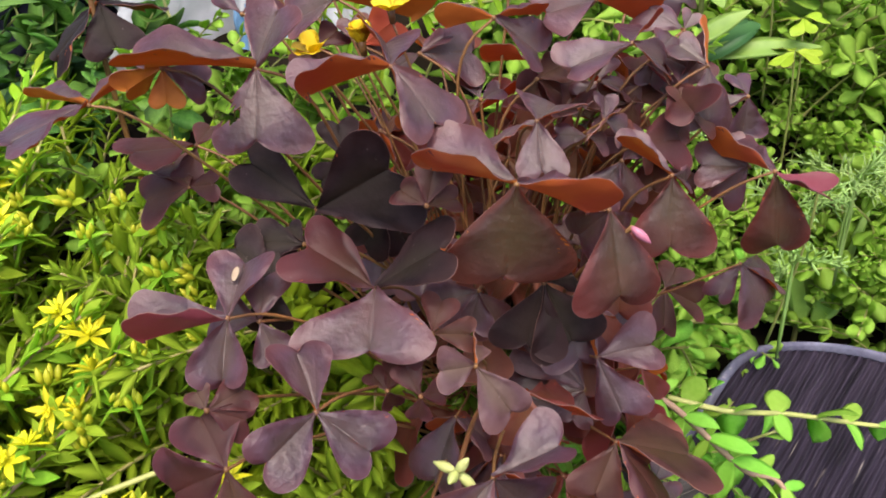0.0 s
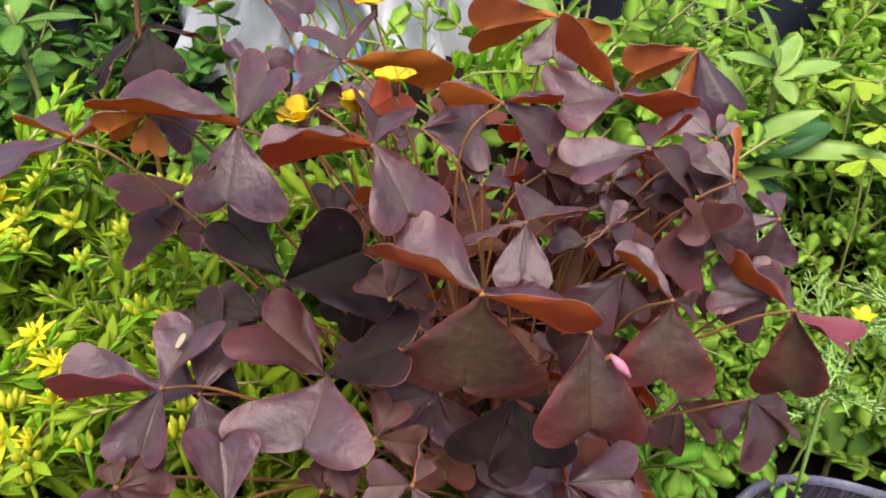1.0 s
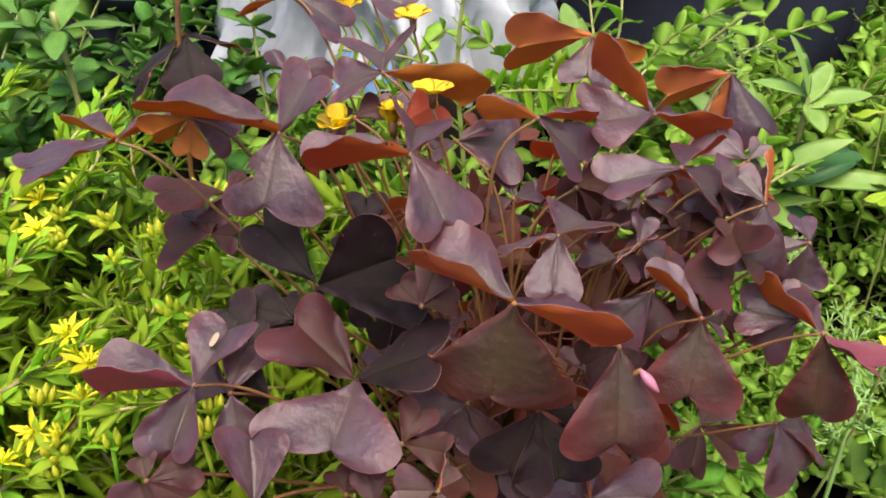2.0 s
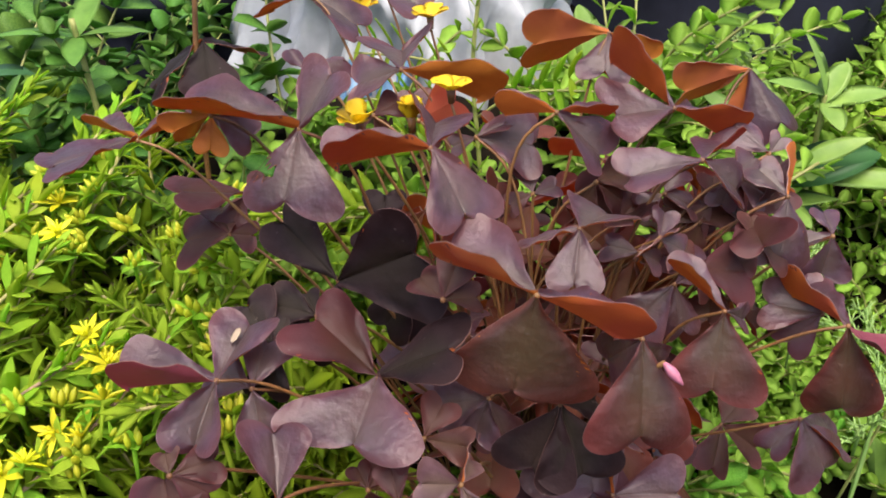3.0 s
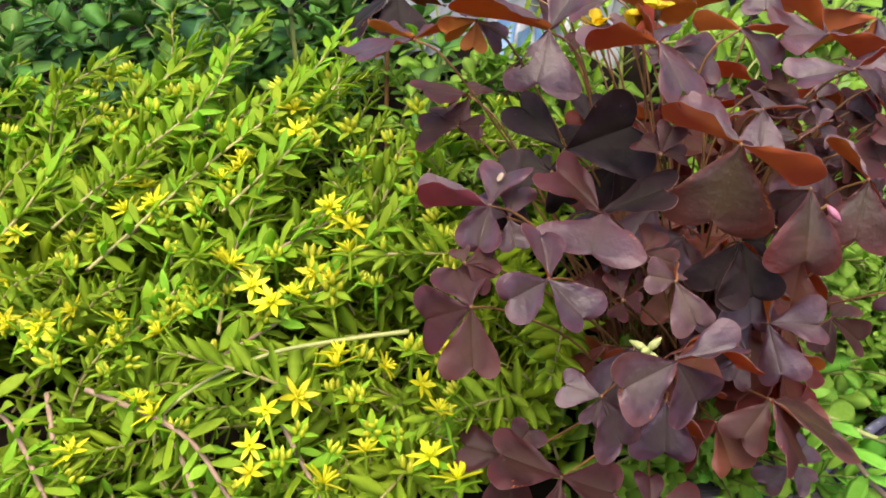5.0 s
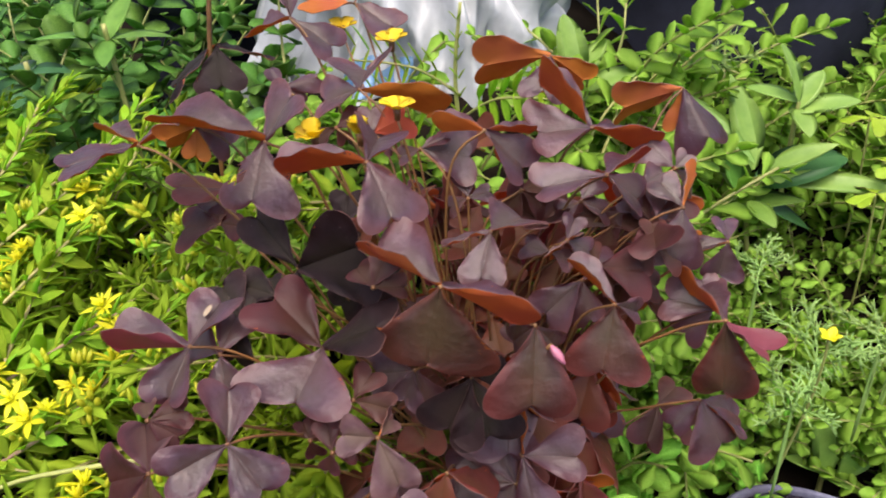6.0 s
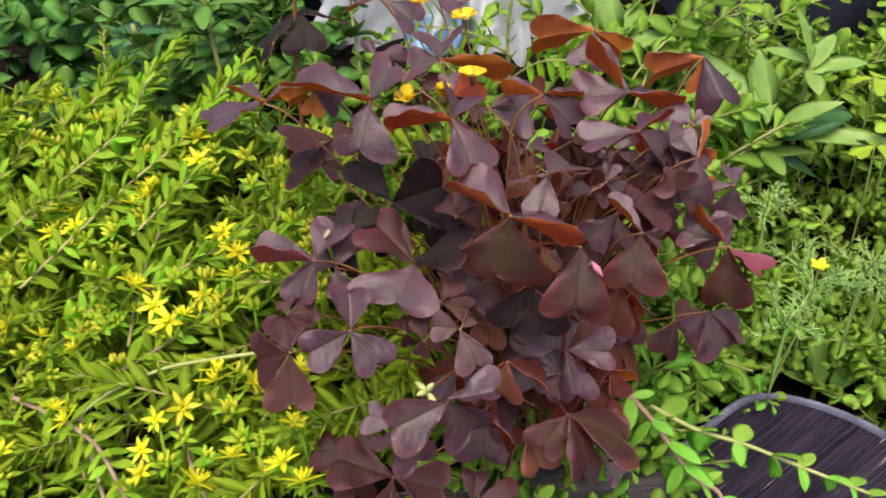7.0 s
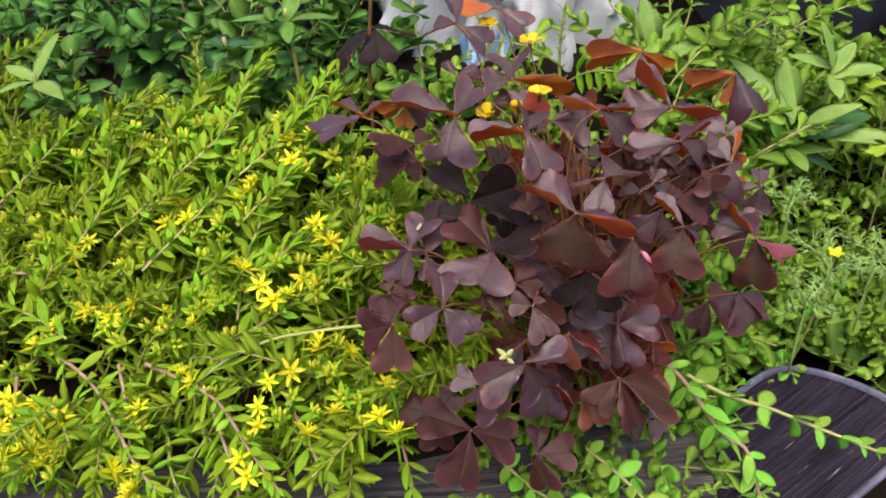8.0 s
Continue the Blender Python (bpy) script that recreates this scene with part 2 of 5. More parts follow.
# ---- mesh helpers ----
def mesh_of(name, verts, faces, mats, index=None, smooth=True):
    me = bpy.data.meshes.new(name)
    me.from_pydata([tuple(v) for v in verts], [], faces)
    for m in mats:
        me.materials.append(m)
    if index is not None:
        me.polygons.foreach_set("material_index", index)
    if smooth:
        me.polygons.foreach_set("use_smooth", [True] * len(me.polygons))
    me.update()
    return me


def part(name, me, parent, label="", m=None):
    ob = new(name, me)
    ob.parent = parent
    if m is not None:
        ob.matrix_basis = m
    if label:
        ob["label"] = label
    return ob


def thing(name, at, label, category, group="", kind=""):
    ob = new(name)
    ob.empty_display_size = 0.01
    ob.location = at
    return tagged(ob, label, category, group, kind)


class Build:
    """Vertices, faces and material slots of one mesh in the making."""

    def __init__(self):
        self.v, self.f, self.i = [], [], []

    def add(self, verts, faces, slot=0):
        k = len(self.v)
        self.v += [tuple(p) for p in verts]
        self.f += [tuple(a + k for a in q) for q in faces]
        self.i += [slot] * len(faces)

    def mesh(self, name, mats):
        return mesh_of(name, self.v, self.f, mats, self.i)

    def tube(self, pts, r0, r1, slot=0, sides=6):
        pts = [Vector(p) for p in pts]
        verts, faces = [], []
        for k, p in enumerate(pts):
            d = (pts[min(k + 1, len(pts) - 1)] - pts[max(k - 1, 0)]).normalized()
            a = d.orthogonal().normalized()
            if k and a.dot(last) < 0:
                a = -a
            if k:
                a = (last - d * last.dot(d)).normalized()
            last, b = a, d.cross(a)
            r = r0 + (r1 - r0) * k / (len(pts) - 1)
            verts += [p + r * (math.cos(2 * math.pi * j / sides) * a + math.sin(2 * math.pi * j / sides) * b) for j in range(sides)]
            if k:
                faces += [((k - 1) * sides + j, (k - 1) * sides + (j + 1) % sides, k * sides + (j + 1) % sides, k * sides + j) for j in range(sides)]
        faces.append(tuple(range((len(pts) - 1) * sides, len(pts) * sides)))
        faces.append(tuple(reversed(range(sides))))
        self.add(verts, faces, slot)

    def blade(self, m, length, width, shape, thick=0.0006, droop=0.15, cup=0.15, slot=0, waves=0.0, phase=0.0):
        """A leaf along local x, face up along z: shape is a row of (place along, half width)."""
        verts, faces = [], []
        for k, (u, w) in enumerate(shape):
            h = w * width * 0.5
            x, z = u * length, -droop * length * u * u
            wave = waves * length * math.sin(9 * u + phase)
            rise = cup * h
            verts += [m @ Vector(p) for p in ((x, -h, z + rise + wave), (x, -h * 0.55, z + rise * 0.35 + wave * 0.5 + thick * 0.45), (x, 0, z + thick * 0.2),
                                              (x, h * 0.55, z + rise * 0.35 - wave * 0.5 + thick * 0.45), (x, h, z + rise - wave), (x, 0, z - thick * 0.8))]
            if k:
                o = 6 * (k - 1)
                faces += [(o + a, o + 6 + a, o + 6 + (a + 1) % 6, o + (a + 1) % 6) for a in range(6)]
        o = 6 * (len(shape) - 1)
        faces.append((o, o + 5, o + 4, o + 3, o + 2, o + 1))
        self.add(verts, faces, slot)

    def thin_leaf(self, ratio, shape, thick, droop, cup):
        """A leaf of unit length along x with a keel: few faces, for the plants made of many."""
        verts, faces = [], []
        for k, (u, w) in enumerate(shape):
            h, z = w * ratio * 0.5, -droop * u * u
            verts += [(u, -h, z + cup * h), (u, 0, z + thick * 0.4), (u, h, z + cup * h), (u, 0, z - thick * 0.7)]
            if k:
                o = 4 * (k - 1)
                faces += [(o + a, o + 4 + a, o + 4 + (a + 1) % 4, o + (a + 1) % 4) for a in range(4)]
        o = 4 * (len(shape) - 1)
        faces.append((o, o + 3, o + 2, o + 1))
        self.add(verts, faces)

    def spindle(self, a, b, radii, slot=0, sides=8):
        """A closed body of changing thickness from a to b."""
        a, b = Vector(a), Vector(b)
        d = (b - a).normalized()
        p = d.orthogonal().normalized()
        q = d.cross(p)
        n = len(radii)
        verts = [a.lerp(b, k / (n - 1)) + r * (math.cos(2 * math.pi * j / sides) * p + math.sin(2 * math.pi * j / sides) * q) for k, r in enumerate(radii) for j in range(sides)]
        faces = [(k * sides + j, k * sides + (j + 1) % sides, (k + 1) * sides + (j + 1) % sides, (k + 1) * sides + j) for k in range(n - 1) for j in range(sides)]
        self.add(verts, faces + [tuple(reversed(range(sides))), tuple(range((n - 1) * sides, n * sides))], slot)


def curve_points(pts, steps=8):
    """Smooth points through the given ones."""
    pts = [Vector(p) for p in pts]
    out = []
    for k in range(len(pts) - 1):
        a, b = pts[max(k - 1, 0)], pts[k]
        c, d = pts[k + 1], pts[min(k + 2, len(pts) - 1)]
        for s in range(steps):
            t = s / steps
            out.append(0.5 * (2 * b + (c - a) * t + (2 * a - 5 * b + 4 * c - d) * t * t + (3 * b - a - 3 * c + d) * t ** 3))
    return out + [pts[-1]]


def aim(at, direction, twist=0.0):
    """A pose with local x along direction and local z as near up as can be, turned by twist degrees about x."""
    x = Vector(direction).normalized()
    z = Vector((0, 0, 1)) - x * x.z
    z = z.normalized() if z.length > 1e-4 else Vector((0, -1, 0))
    z = Matrix.Rotation(radians(twist), 3, x) @ z
    y = z.cross(x)
    return Matrix.Translation(at) @ Matrix((x, y, z)).transposed().to_4x4()


def smooth(a, b, v):
    t = min(1, max(0, (v - a) / (b - a)))
    return t * t * (3 - 2 * t)


def soil_height(x, y):
    """The bed rises behind the timber edge and falls away in front of it."""
    s = y - (0.165 + 0.40 * min(x, 0.08))
    left = 0.03 + 0.42 * min(max(s, 0), 0.28)
    right = -0.03 + 0.42 * min(max(y - 0.26, -0.1), 0.24)
    k = smooth(-0.03, 0.07, x)
    bed = left * (1 - k) + right * k
    bed -= 0.09 * smooth(0.27, 0.33, y + 0.05 * smooth(-0.26, -0.34, x)) * smooth(-0.19, -0.24, x)
    return -0.10 + (bed + 0.10) * smooth(-0.03, 0.02, s)


# ---- ground and edging ----
def ground():
    xs = [-400, -60, -8, -2] + [-1 + 0.04 * k for k in range(51)] + [2, 8, 60, 400]
    ys = [-400, -60, -8, -1.5, -0.6] + [-0.3 + 0.03 * k for k in range(51)] + [2, 8, 60, 400]
    verts = []
    for y in ys:
        for x in xs:
            near = abs(x) < 1.1 and -0.4 < y < 1.3
            z = soil_height(min(max(x, -1), 1), min(max(y, -0.6), 1.2))
            verts.append((x, y, z + (0.006 * noise.noise((x * 40, y * 40, 0)) if near else 0)))
    w = len(xs)
    faces = [(j * w + k, j * w + k + 1, (j + 1) * w + k + 1, (j + 1) * w + k) for j in range(len(ys) - 1) for k in range(w - 1)]
    tagged(new("ground", mesh_of("ground", verts, faces, [SOIL])), "dark damp garden soil under the plants", "soil", kind="structure")


ground()


def timber_edge():
    """A weathered square timber with worn arrises along the front of the bed."""
    root = thing("garden_edging", (-0.27, 0.055, -0.09), "weathered grey timber edging along the planted bed", "edging")
    edging_board(root, Vector((-0.62, -0.078, 0.0)), Vector((-0.152, 0.109, 0.0)))
    edging_board(root, Vector((-0.148, 0.112, 0.0)), Vector((0.072, 0.216, 0.0)))


def edging_board(root, start, end):
    d = (end - start).normalized()
    side = Vector((-d.y, d.x, 0))
    prof = [(-0.032, -0.12), (-0.032, 0.022), (-0.027, 0.028), (0.027, 0.029), (0.032, 0.023), (0.032, -0.12)]
    n = 40
    b = Build()
    verts, faces = [], []
    for k in range(n + 1):
        p = start.lerp(end, k / n)
        for j, (a, z) in enumerate(prof):
            g = 0.0016 * noise.noise((k * 0.35, j * 3.1, 2)) if 0 < j < 5 else 0
            verts.append(p + side * (a + g) + Vector((0, 0, z + g)))
    m = len(prof)
    faces = [(k * m + j, (k + 1) * m + j, (k + 1) * m + (j + 1) % m, k * m + (j + 1) % m) for k in range(n) for j in range(m)]
    faces += [tuple(reversed(range(m))), tuple(range(n * m, n * m + m))]
    inv = aim(start, d).inverted()
    b.add([inv @ v for v in verts], faces)
    ob = part("board", b.mesh("board", [GREY_WOOD]), root, "", aim(start - root.location, d))
    ob.data.polygons.foreach_set("use_smooth", [False] * len(ob.data.polygons))


timber_edge()


def half_round_board():
    """A dark stained plank with a rounded end that slopes down towards the front, with a pale worn rim round the end."""
    root = thing("half_round_board", (0.125, 0.262, -0.03), "dark stained round-ended wooden plank with worn blue-grey rim", "board")
    x = Vector((0.62, 0.76, 0.33)).normalized()
    z = Vector((0.03, -0.42, 0.91))
    z = (z - x * z.dot(x)).normalized()
    m = Matrix.Translation((0.007, -0.003, 0.043)) @ Matrix((x, z.cross(x), z)).transposed().to_4x4()
    half, cap, tail, n = 0.043, 0.046, -0.16, 64

    def side(k, inset):
        """The outline of the rounded end, swung a little to one side."""
        a = math.pi * (k / n - 0.5)
        px = (cap - inset) * max(0.0, math.cos(a)) ** 0.38
        return px - 0.004 - 0.45 * (half - inset) * math.sin(a), (half - inset) * math.sin(a)

    # the planed face, grooved along the grain and a little hollow
    face, cols, rows = Build(), 60, 170
    inner = [side(k, 0.0046) for k in range(n + 1)]
    grid = []
    for j in range(rows + 1):
        py = (half - 0.0046) * (2 * j / rows - 1)
        top = next(inner[k][0] + (inner[k + 1][0] - inner[k][0]) * (py - inner[k][1]) / (inner[k + 1][1] - inner[k][1]) for k in range(n) if inner[k + 1][1] >= py - 1e-9)
        for i in range(cols + 1):
            px = tail + (top - tail) * i / cols
            line = py + 0.0012 * noise.noise((px * 25, py * 60, 1)) + 0.0005 * noise.noise((px * 120, py * 120, 6))
            groove = 0.0017 * (0.5 + 0.5 * math.sin(line * 2 * math.pi / 0.0034)) ** 2
            worn = 0.0012 * max(0.0, noise.noise((px * 30, py * 240, 9)) - 0.25)
            grid.append((px, py, -0.0016 * (1 - (py / half) ** 2) - groove - worn))
    w = cols + 1
    face.add(grid, [(j * w + i, j * w + i + 1, (j + 1) * w + i + 1, (j + 1) * w + i) for j in range(rows) for i in range(cols)])
    part("board_face", face.mesh("board_face", [DARK_WOOD]), root, "", m)
    rim, verts = Build(), []
    line = [(tail, -half, -half + 0.0046)] + [(*side(k, 0.0), side(k, 0.0046)) for k in range(n + 1)] + [(tail, half, half - 0.0046)]
    for px, py, q in line:
        ix, iy = q if isinstance(q, tuple) else (tail, q)
        wear = 0.0007 * noise.noise((px * 140, py * 140, 4))
        verts += [(ix, iy, -0.0018), (ix * 0.7 + px * 0.3, iy * 0.7 + py * 0.3, 0.0012 + wear), (ix * 0.25 + px * 0.75, iy * 0.25 + py * 0.75, 0.0014 - wear), (px, py, -0.0012 + wear), (px, py, -0.040)]
    rim.add(verts, [(5 * k + j, 5 * k + j + 1, 5 * k + j + 6, 5 * k + j + 5) for k in range(len(line) - 1) for j in range(4)])
    rim.add([(p[0], p[1], -0.040) for p in line], [tuple(range(len(line)))])
    part("board_rim", rim.mesh("board_rim", [EDGE_WOOD]), root, "pale blue-grey worn rim", m)


half_round_board()


# ---- behind the bed ----
def plastic_sack():
    """A slack white plastic sack with soft folds, standing behind the plants."""
    root = thing("plastic_sack", (-0.130, 0.46, 0.04), "crumpled white plastic sack standing behind the plants", "sack")
    nu, nv = 180, 60

    def skin(a, v, off=0.0):
        fold = 0.030 * noise.noise((math.cos(a) * 4.5, math.sin(a) * 4.5, v * 1.3)) + 0.020 * noise.noise((math.cos(a) * 9 + v * 3.5, math.sin(a) * 9, v * 2.0 + 4))
        crease = -0.020 * abs(math.sin(7 * a + 7 * v + 2.5 * noise.noise((math.cos(a) * 2, v * 3, 7)))) - 0.008 * abs(math.sin(17 * a - 12 * v + 3 * noise.noise((math.sin(a) * 2, v * 4, 3))))
        r = 1 - 0.25 * v * v
        return ((0.118 * r + fold + crease + off) * math.cos(a), (0.075 * r + fold + crease + off) * math.sin(a) + 0.05 * v, 0.34 * v - 0.05)

    verts = [skin(2 * math.pi * k / nu, j / nv) for k in range(nu) for j in range(nv + 1)]
    faces = [(k * (nv + 1) + j, ((k + 1) % nu) * (nv + 1) + j, ((k + 1) % nu) * (nv + 1) + j + 1, k * (nv + 1) + j + 1) for k in range(nu) for j in range(nv)]
    faces.append(tuple(k * (nv + 1) + nv for k in range(nu)))
    part("sack_body", mesh_of("sack_body", verts, faces, [SACK]), root)
    # faded printed bars that follow the film
    b = Build()
    for a0, a1, v0, v1 in ((-1.70, -1.62, 0.46, 0.52), (-1.60, -1.50, 0.47, 0.53), (-1.48, -1.41, 0.46, 0.51), (-1.39, -1.30, 0.47, 0.52), (-1.62, -1.46, 0.41, 0.43)):
        grid = [skin(a0 + (a1 - a0) * i / 6, v0 + (v1 - v0) * j / 6, off) for off in (0.0012, -0.002) for i in range(7) for j in range(7)]
        sides = [(7 * i + j, 7 * i + 7 + j, 7 * i + 8 + j, 7 * i + 1 + j) for i in range(6) for j in range(6)]
        b.add(grid, sides + [tuple(49 + q for q in reversed(f)) for f in sides])
    part("print_band", b.mesh("print_band", [BLUE_PRINT]), root, "faded blue printed bars")


plastic_sack()


def nursery_pot(name, at, r, h, label):
    """A round tapered pot with a rolled rim and a hollow inside."""
    root = thing(name, at, label, "pot", "dark pots behind the bed")
    n = 48
    for piece, prof, mat in (("pot_body", [(0.0, 0.0), (0.78, 0.0), (0.82, 0.03), (0.97, 0.86), (0.93, 0.86), (0.85, 0.72)], POT),
                             ("pot_rim", [(0.94, 0.865), (1.06, 0.87), (1.07, 1.0), (0.98, 1.0), (0.94, 0.865)], POT), ("potting_soil", [(0.86, 0.74), (0.5, 0.77), (0.0, 0.78)], SOIL)):
        m = len(prof)
        verts = [(r * q * math.cos(2 * math.pi * k / n), r * q * math.sin(2 * math.pi * k / n), h * z) for k in range(n) for q, z in prof]
        faces = [(k * m + j, ((k + 1) % n) * m + j, ((k + 1) % n) * m + j + 1, k * m + j + 1) for k in range(n) for j in range(m - 1)]
        part(piece, mesh_of(piece, verts, faces, [mat]), root)


nursery_pot("plant_pot", (0.06, 0.70, 0.02), 0.13, 0.20, "dark navy plastic plant pot behind the green weeds")
nursery_pot("plant_pot", (-0.34, 0.62, 0.02), 0.10, 0.16, "dark plastic plant pot in shade behind the herbs")

# ---- purple oxalis ----
BASE = Vector((0.0, 0.215, 0.055))
oxalis = thing("oxalis_plant", BASE, "purple-leaved oxalis with heart-shaped leaflets, orange undersides and small yellow flowers", "plant")
HALF = [(0.0, 0.015), (0.13, 0.075), (0.32, 0.205), (0.54, 0.355), (0.76, 0.485), (0.94, 0.545), (1.08, 0.515), (1.165, 0.42), (1.18, 0.28), (1.12, 0.12), (1.0, 0.0)]
rng = random.Random(5)


def leaflet_mesh(length, fold, wf, face=None, hole=None, under=None):
    """A heart-shaped leaflet folded along its midrib, purple above and orange below, with a fine pale margin."""
    edge = curve_points([(u, v, 0) for u, v in HALF], 3)
    n, seed = len(edge), rng.random() * 50
    across = [-1, -0.8, -0.58, -0.34, -0.12, -0.03, 0, 0.03, 0.12, 0.34, 0.58, 0.8, 1]
    bend, wav = rng.uniform(0.03, 0.14), rng.uniform(0.04, 0.13)
    skew, curl = rng.uniform(0.88, 1.12), (rng.uniform(-0.10, 0.24), rng.uniform(-0.10, 0.24))
    verts, flat, margin = [], [], []
    for thick in (0.0, 1.0):
        for i, e in enumerate(edge):
            rib = i / (n - 1)
            for c in across:
                t = abs(c)
                u = rib + (e.x - rib) * t
                v = e.y * t * wf * (skew if c > 0 else 2 - skew)
                th = radians(fold) * (0.7 + 0.3 * t)
                y, z = v * math.cos(th), v * math.sin(th)
                z += -bend * u * u - 0.10 * v * v + wav * t * noise.noise((u * 3 + seed, c * 1.6, seed)) + 0.015 * math.sin(7 * u + 2 * v + seed) * t
                z += 0.02 * t * t * noise.noise((u * 9 + seed, c * 4, seed))
                z += 0.018 * min(1, t / 0.12)
                z += 0.020 * t ** 3 * math.sin(13 * u + 5 * c + seed) - curl[c > 0] * max(0, t - 0.4) ** 2 * smooth(0.35, 1.0, u)
                margin.append(t ** 1.4)
                flat.append((u, v if c > 0 else -v))
                verts.append((u * length, (y if c > 0 else -y) * length, z * length - thick * 0.00022))
    w = len(across)
    faces, slots, lay = [], [], n * w
    for i in range(n - 1):
        for j in range(w - 1):
            a = i * w + j
            q = (a, a + w, a + w + 1, a + 1)
            if hole and math.hypot(sum(flat[k][0] for k in q) / 4 - hole[0], sum(flat[k][1] for k in q) / 4 - hole[1]) < hole[2]:
                continue
            faces.append(q), slots.append(0)
            faces.append(tuple(reversed([k + lay for k in q]))), slots.append(1)
        for j, s in ((0, 1), (w - 1, -1)):
            a, b = i * w + j, (i + 1) * w + j
            k = len(verts)
            verts += [verts[a], verts[a + lay], verts[b + lay], verts[b]]
            faces.append((k, k + 1, k + 2, k + 3) if s > 0 else (k + 3, k + 2, k + 1, k)), slots.append(2)
    me = mesh_of("leaflet", verts, faces, [face or PURPLE, under or ORANGE, RIM], slots)
    zone = me.attributes.new("margin", "FLOAT", "POINT")
    zone.data.foreach_set("value", margin + [1.0] * (len(verts) - len(margin)))
    return me


def oxalis_leaf(x, y, z, *leaflets, face=None, hole=None, scar=None, rosy=()):
    """One leaf: a thin stalk from the crown and its leaflets (azimuth, rise, millimetres, twist, fold, width)."""
    node = Vector((x, y, z)) - BASE
    foot = Vector((rng.uniform(-0.02, 0.02), rng.uniform(-0.02, 0.02), 0.0))
    out = Vector((node.x, node.y, 0))
    out = out.normalized() if out.length > 0.004 else Vector((0, 0, 1))
    knee = foot.lerp(node, 0.5) + Vector((0, 0, 0.010)) - out * 0.006
    near = node - (out * 0.7 + (node - foot).normalized()).normalized() * 0.018 - Vector((0, 0, 0.001))
    b = Build()
    b.tube(curve_points([foot, knee, near, node], 6), 0.00055, 0.00038)
    b.spindle(node - Vector((0, 0, 0.0008)), node + Vector((0, 0, 0.0006)), (0.0004, 0.0007, 0.0007, 0.0003), 0, 6)
    stalk = part("leaf", b.mesh("leaf", [STALK]), oxalis)
    for k, (az, el, mm, twist, fold, wf) in enumerate(leaflets):
        d = Vector((math.cos(radians(az)) * math.cos(radians(el)), math.sin(radians(az)) * math.cos(radians(el)), math.sin(radians(el))))
        m = aim(node, d, twist)
        part("leaflet", leaflet_mesh(mm / 1000, fold, wf, face[k] if isinstance(face, tuple) else face, hole[1:] if hole and hole[0] == k else None, MAGENTA if k in rosy else None), stalk, "", m)
        if scar and scar[0] == k:
            q = Build()
            q.blade(Matrix(), 0.0038, 0.0020, [(0, 0.4), (0.25, 0.9), (0.6, 1.0), (0.85, 0.8), (1, 0.3)], 0.0003, 0.0, 0.1)
            part("leaf_spot", q.mesh("leaf_spot", [SCAR]), stalk, "dry cream-coloured leaf spot", m @ Matrix.Translation((mm / 1000 * scar[1], mm / 1000 * scar[2], 0.0012)))


oxalis_leaf(0.0116, 0.1624, 0.2059, (-124, -74, 23.9, -43, -15, 1.36), (163, 11, 19.8, 12, 46, 1.23), (27, -33, 22.0, -14, 48, 0.94), face=(WARM_PURPLE, PURPLE, PURPLE))
# one leaf, lit front leaflet and two upper ones with shade in their colour
oxalis_leaf(-0.0250, 0.1619, 0.1784, (-88, -10, 18.5, -4, 14, 1.75), (165, 37, 19.7, 1, 13, 1.09), (-0, 37, 20.5, 11, 7, 0.99), face=(PURPLE, SHADED_PURPLE, SHADE_DARK_PURPLE))
oxalis_leaf(-0.0568, 0.1463, 0.1844, (-160, 4, 18.8, 26, 50, 1.20), (86, 21, 15.6, -1, 28, 1.16), (-87, -25, 14.8, -13, 39, 1.09), scar=(1, 0.6, 0.02), rosy=(0,))
oxalis_leaf(-0.0333, 0.1250, 0.1753, (111, 35, 13.9, 37, 8, 1.12), (-113, 6, 15.1, -53, 22, 0.95), (-24, -29, 14.2, 18, 26, 1.13))
oxalis_leaf(0.0330, 0.1733, 0.1900, (-76, -54, 21.0, -14, 6, 1.12), (41, -54, 12.4, 66, 20, 0.7), (153, -50, 12.8, -68, 0, 1), face=(WARM_PURPLE, PURPLE, PURPLE))
oxalis_leaf(0.0508, 0.1920, 0.1870, (-95, -60, 18.8, -8, -5, 1.18), (162, 39, 15.1, 12, 46, 0.85), (48, -34, 11.6, 62, 21, 0.67), face=(WARM_PURPLE, PURPLE, PURPLE))
oxalis_leaf(0.0803, 0.2034, 0.1790, (-68, -73, 22.2, 16, -14, 0.80), (122, -4, 19.4, 30, 40, 1.11), (-26, -27, 13.0, 172, -18, 1.10), rosy=(2,), face=(WARM_PURPLE, PURPLE, PURPLE))
oxalis_leaf(-0.0505, 0.1902, 0.2265, (-176, 15, 27.0, 5, 32, 1.05), (41, 56, 14.8, 15, 13, 1.25), (-93, -46, 17.5, -8, -3, 1.35), hole=(2, 0.62, -0.42, 0.16))
oxalis_leaf(-0.0162, 0.1847, 0.2264, (-153, 3, 20.2, 14, 46, 1.10), (100, 3, 16.2, 24, 40, 1.20), (-39, -36, 16.7, -11, 4, 1.22))
oxalis_leaf(-0.0975, 0.1912, 0.2201, (-133, -0, 20.7, 4, 10, 1.20), (160, 8, 15.7, 17, 39, 0.76), (64, 8, 10.9, -10, 48, 0.9))
oxalis_leaf(-0.0356, 0.2237, 0.2308, (178, -20, 13.8, -33, 11, 1.14), (31, -25, 23.5, -16, 45, 1.04), (108, 2, 19.8, -7, 33, 1.23))
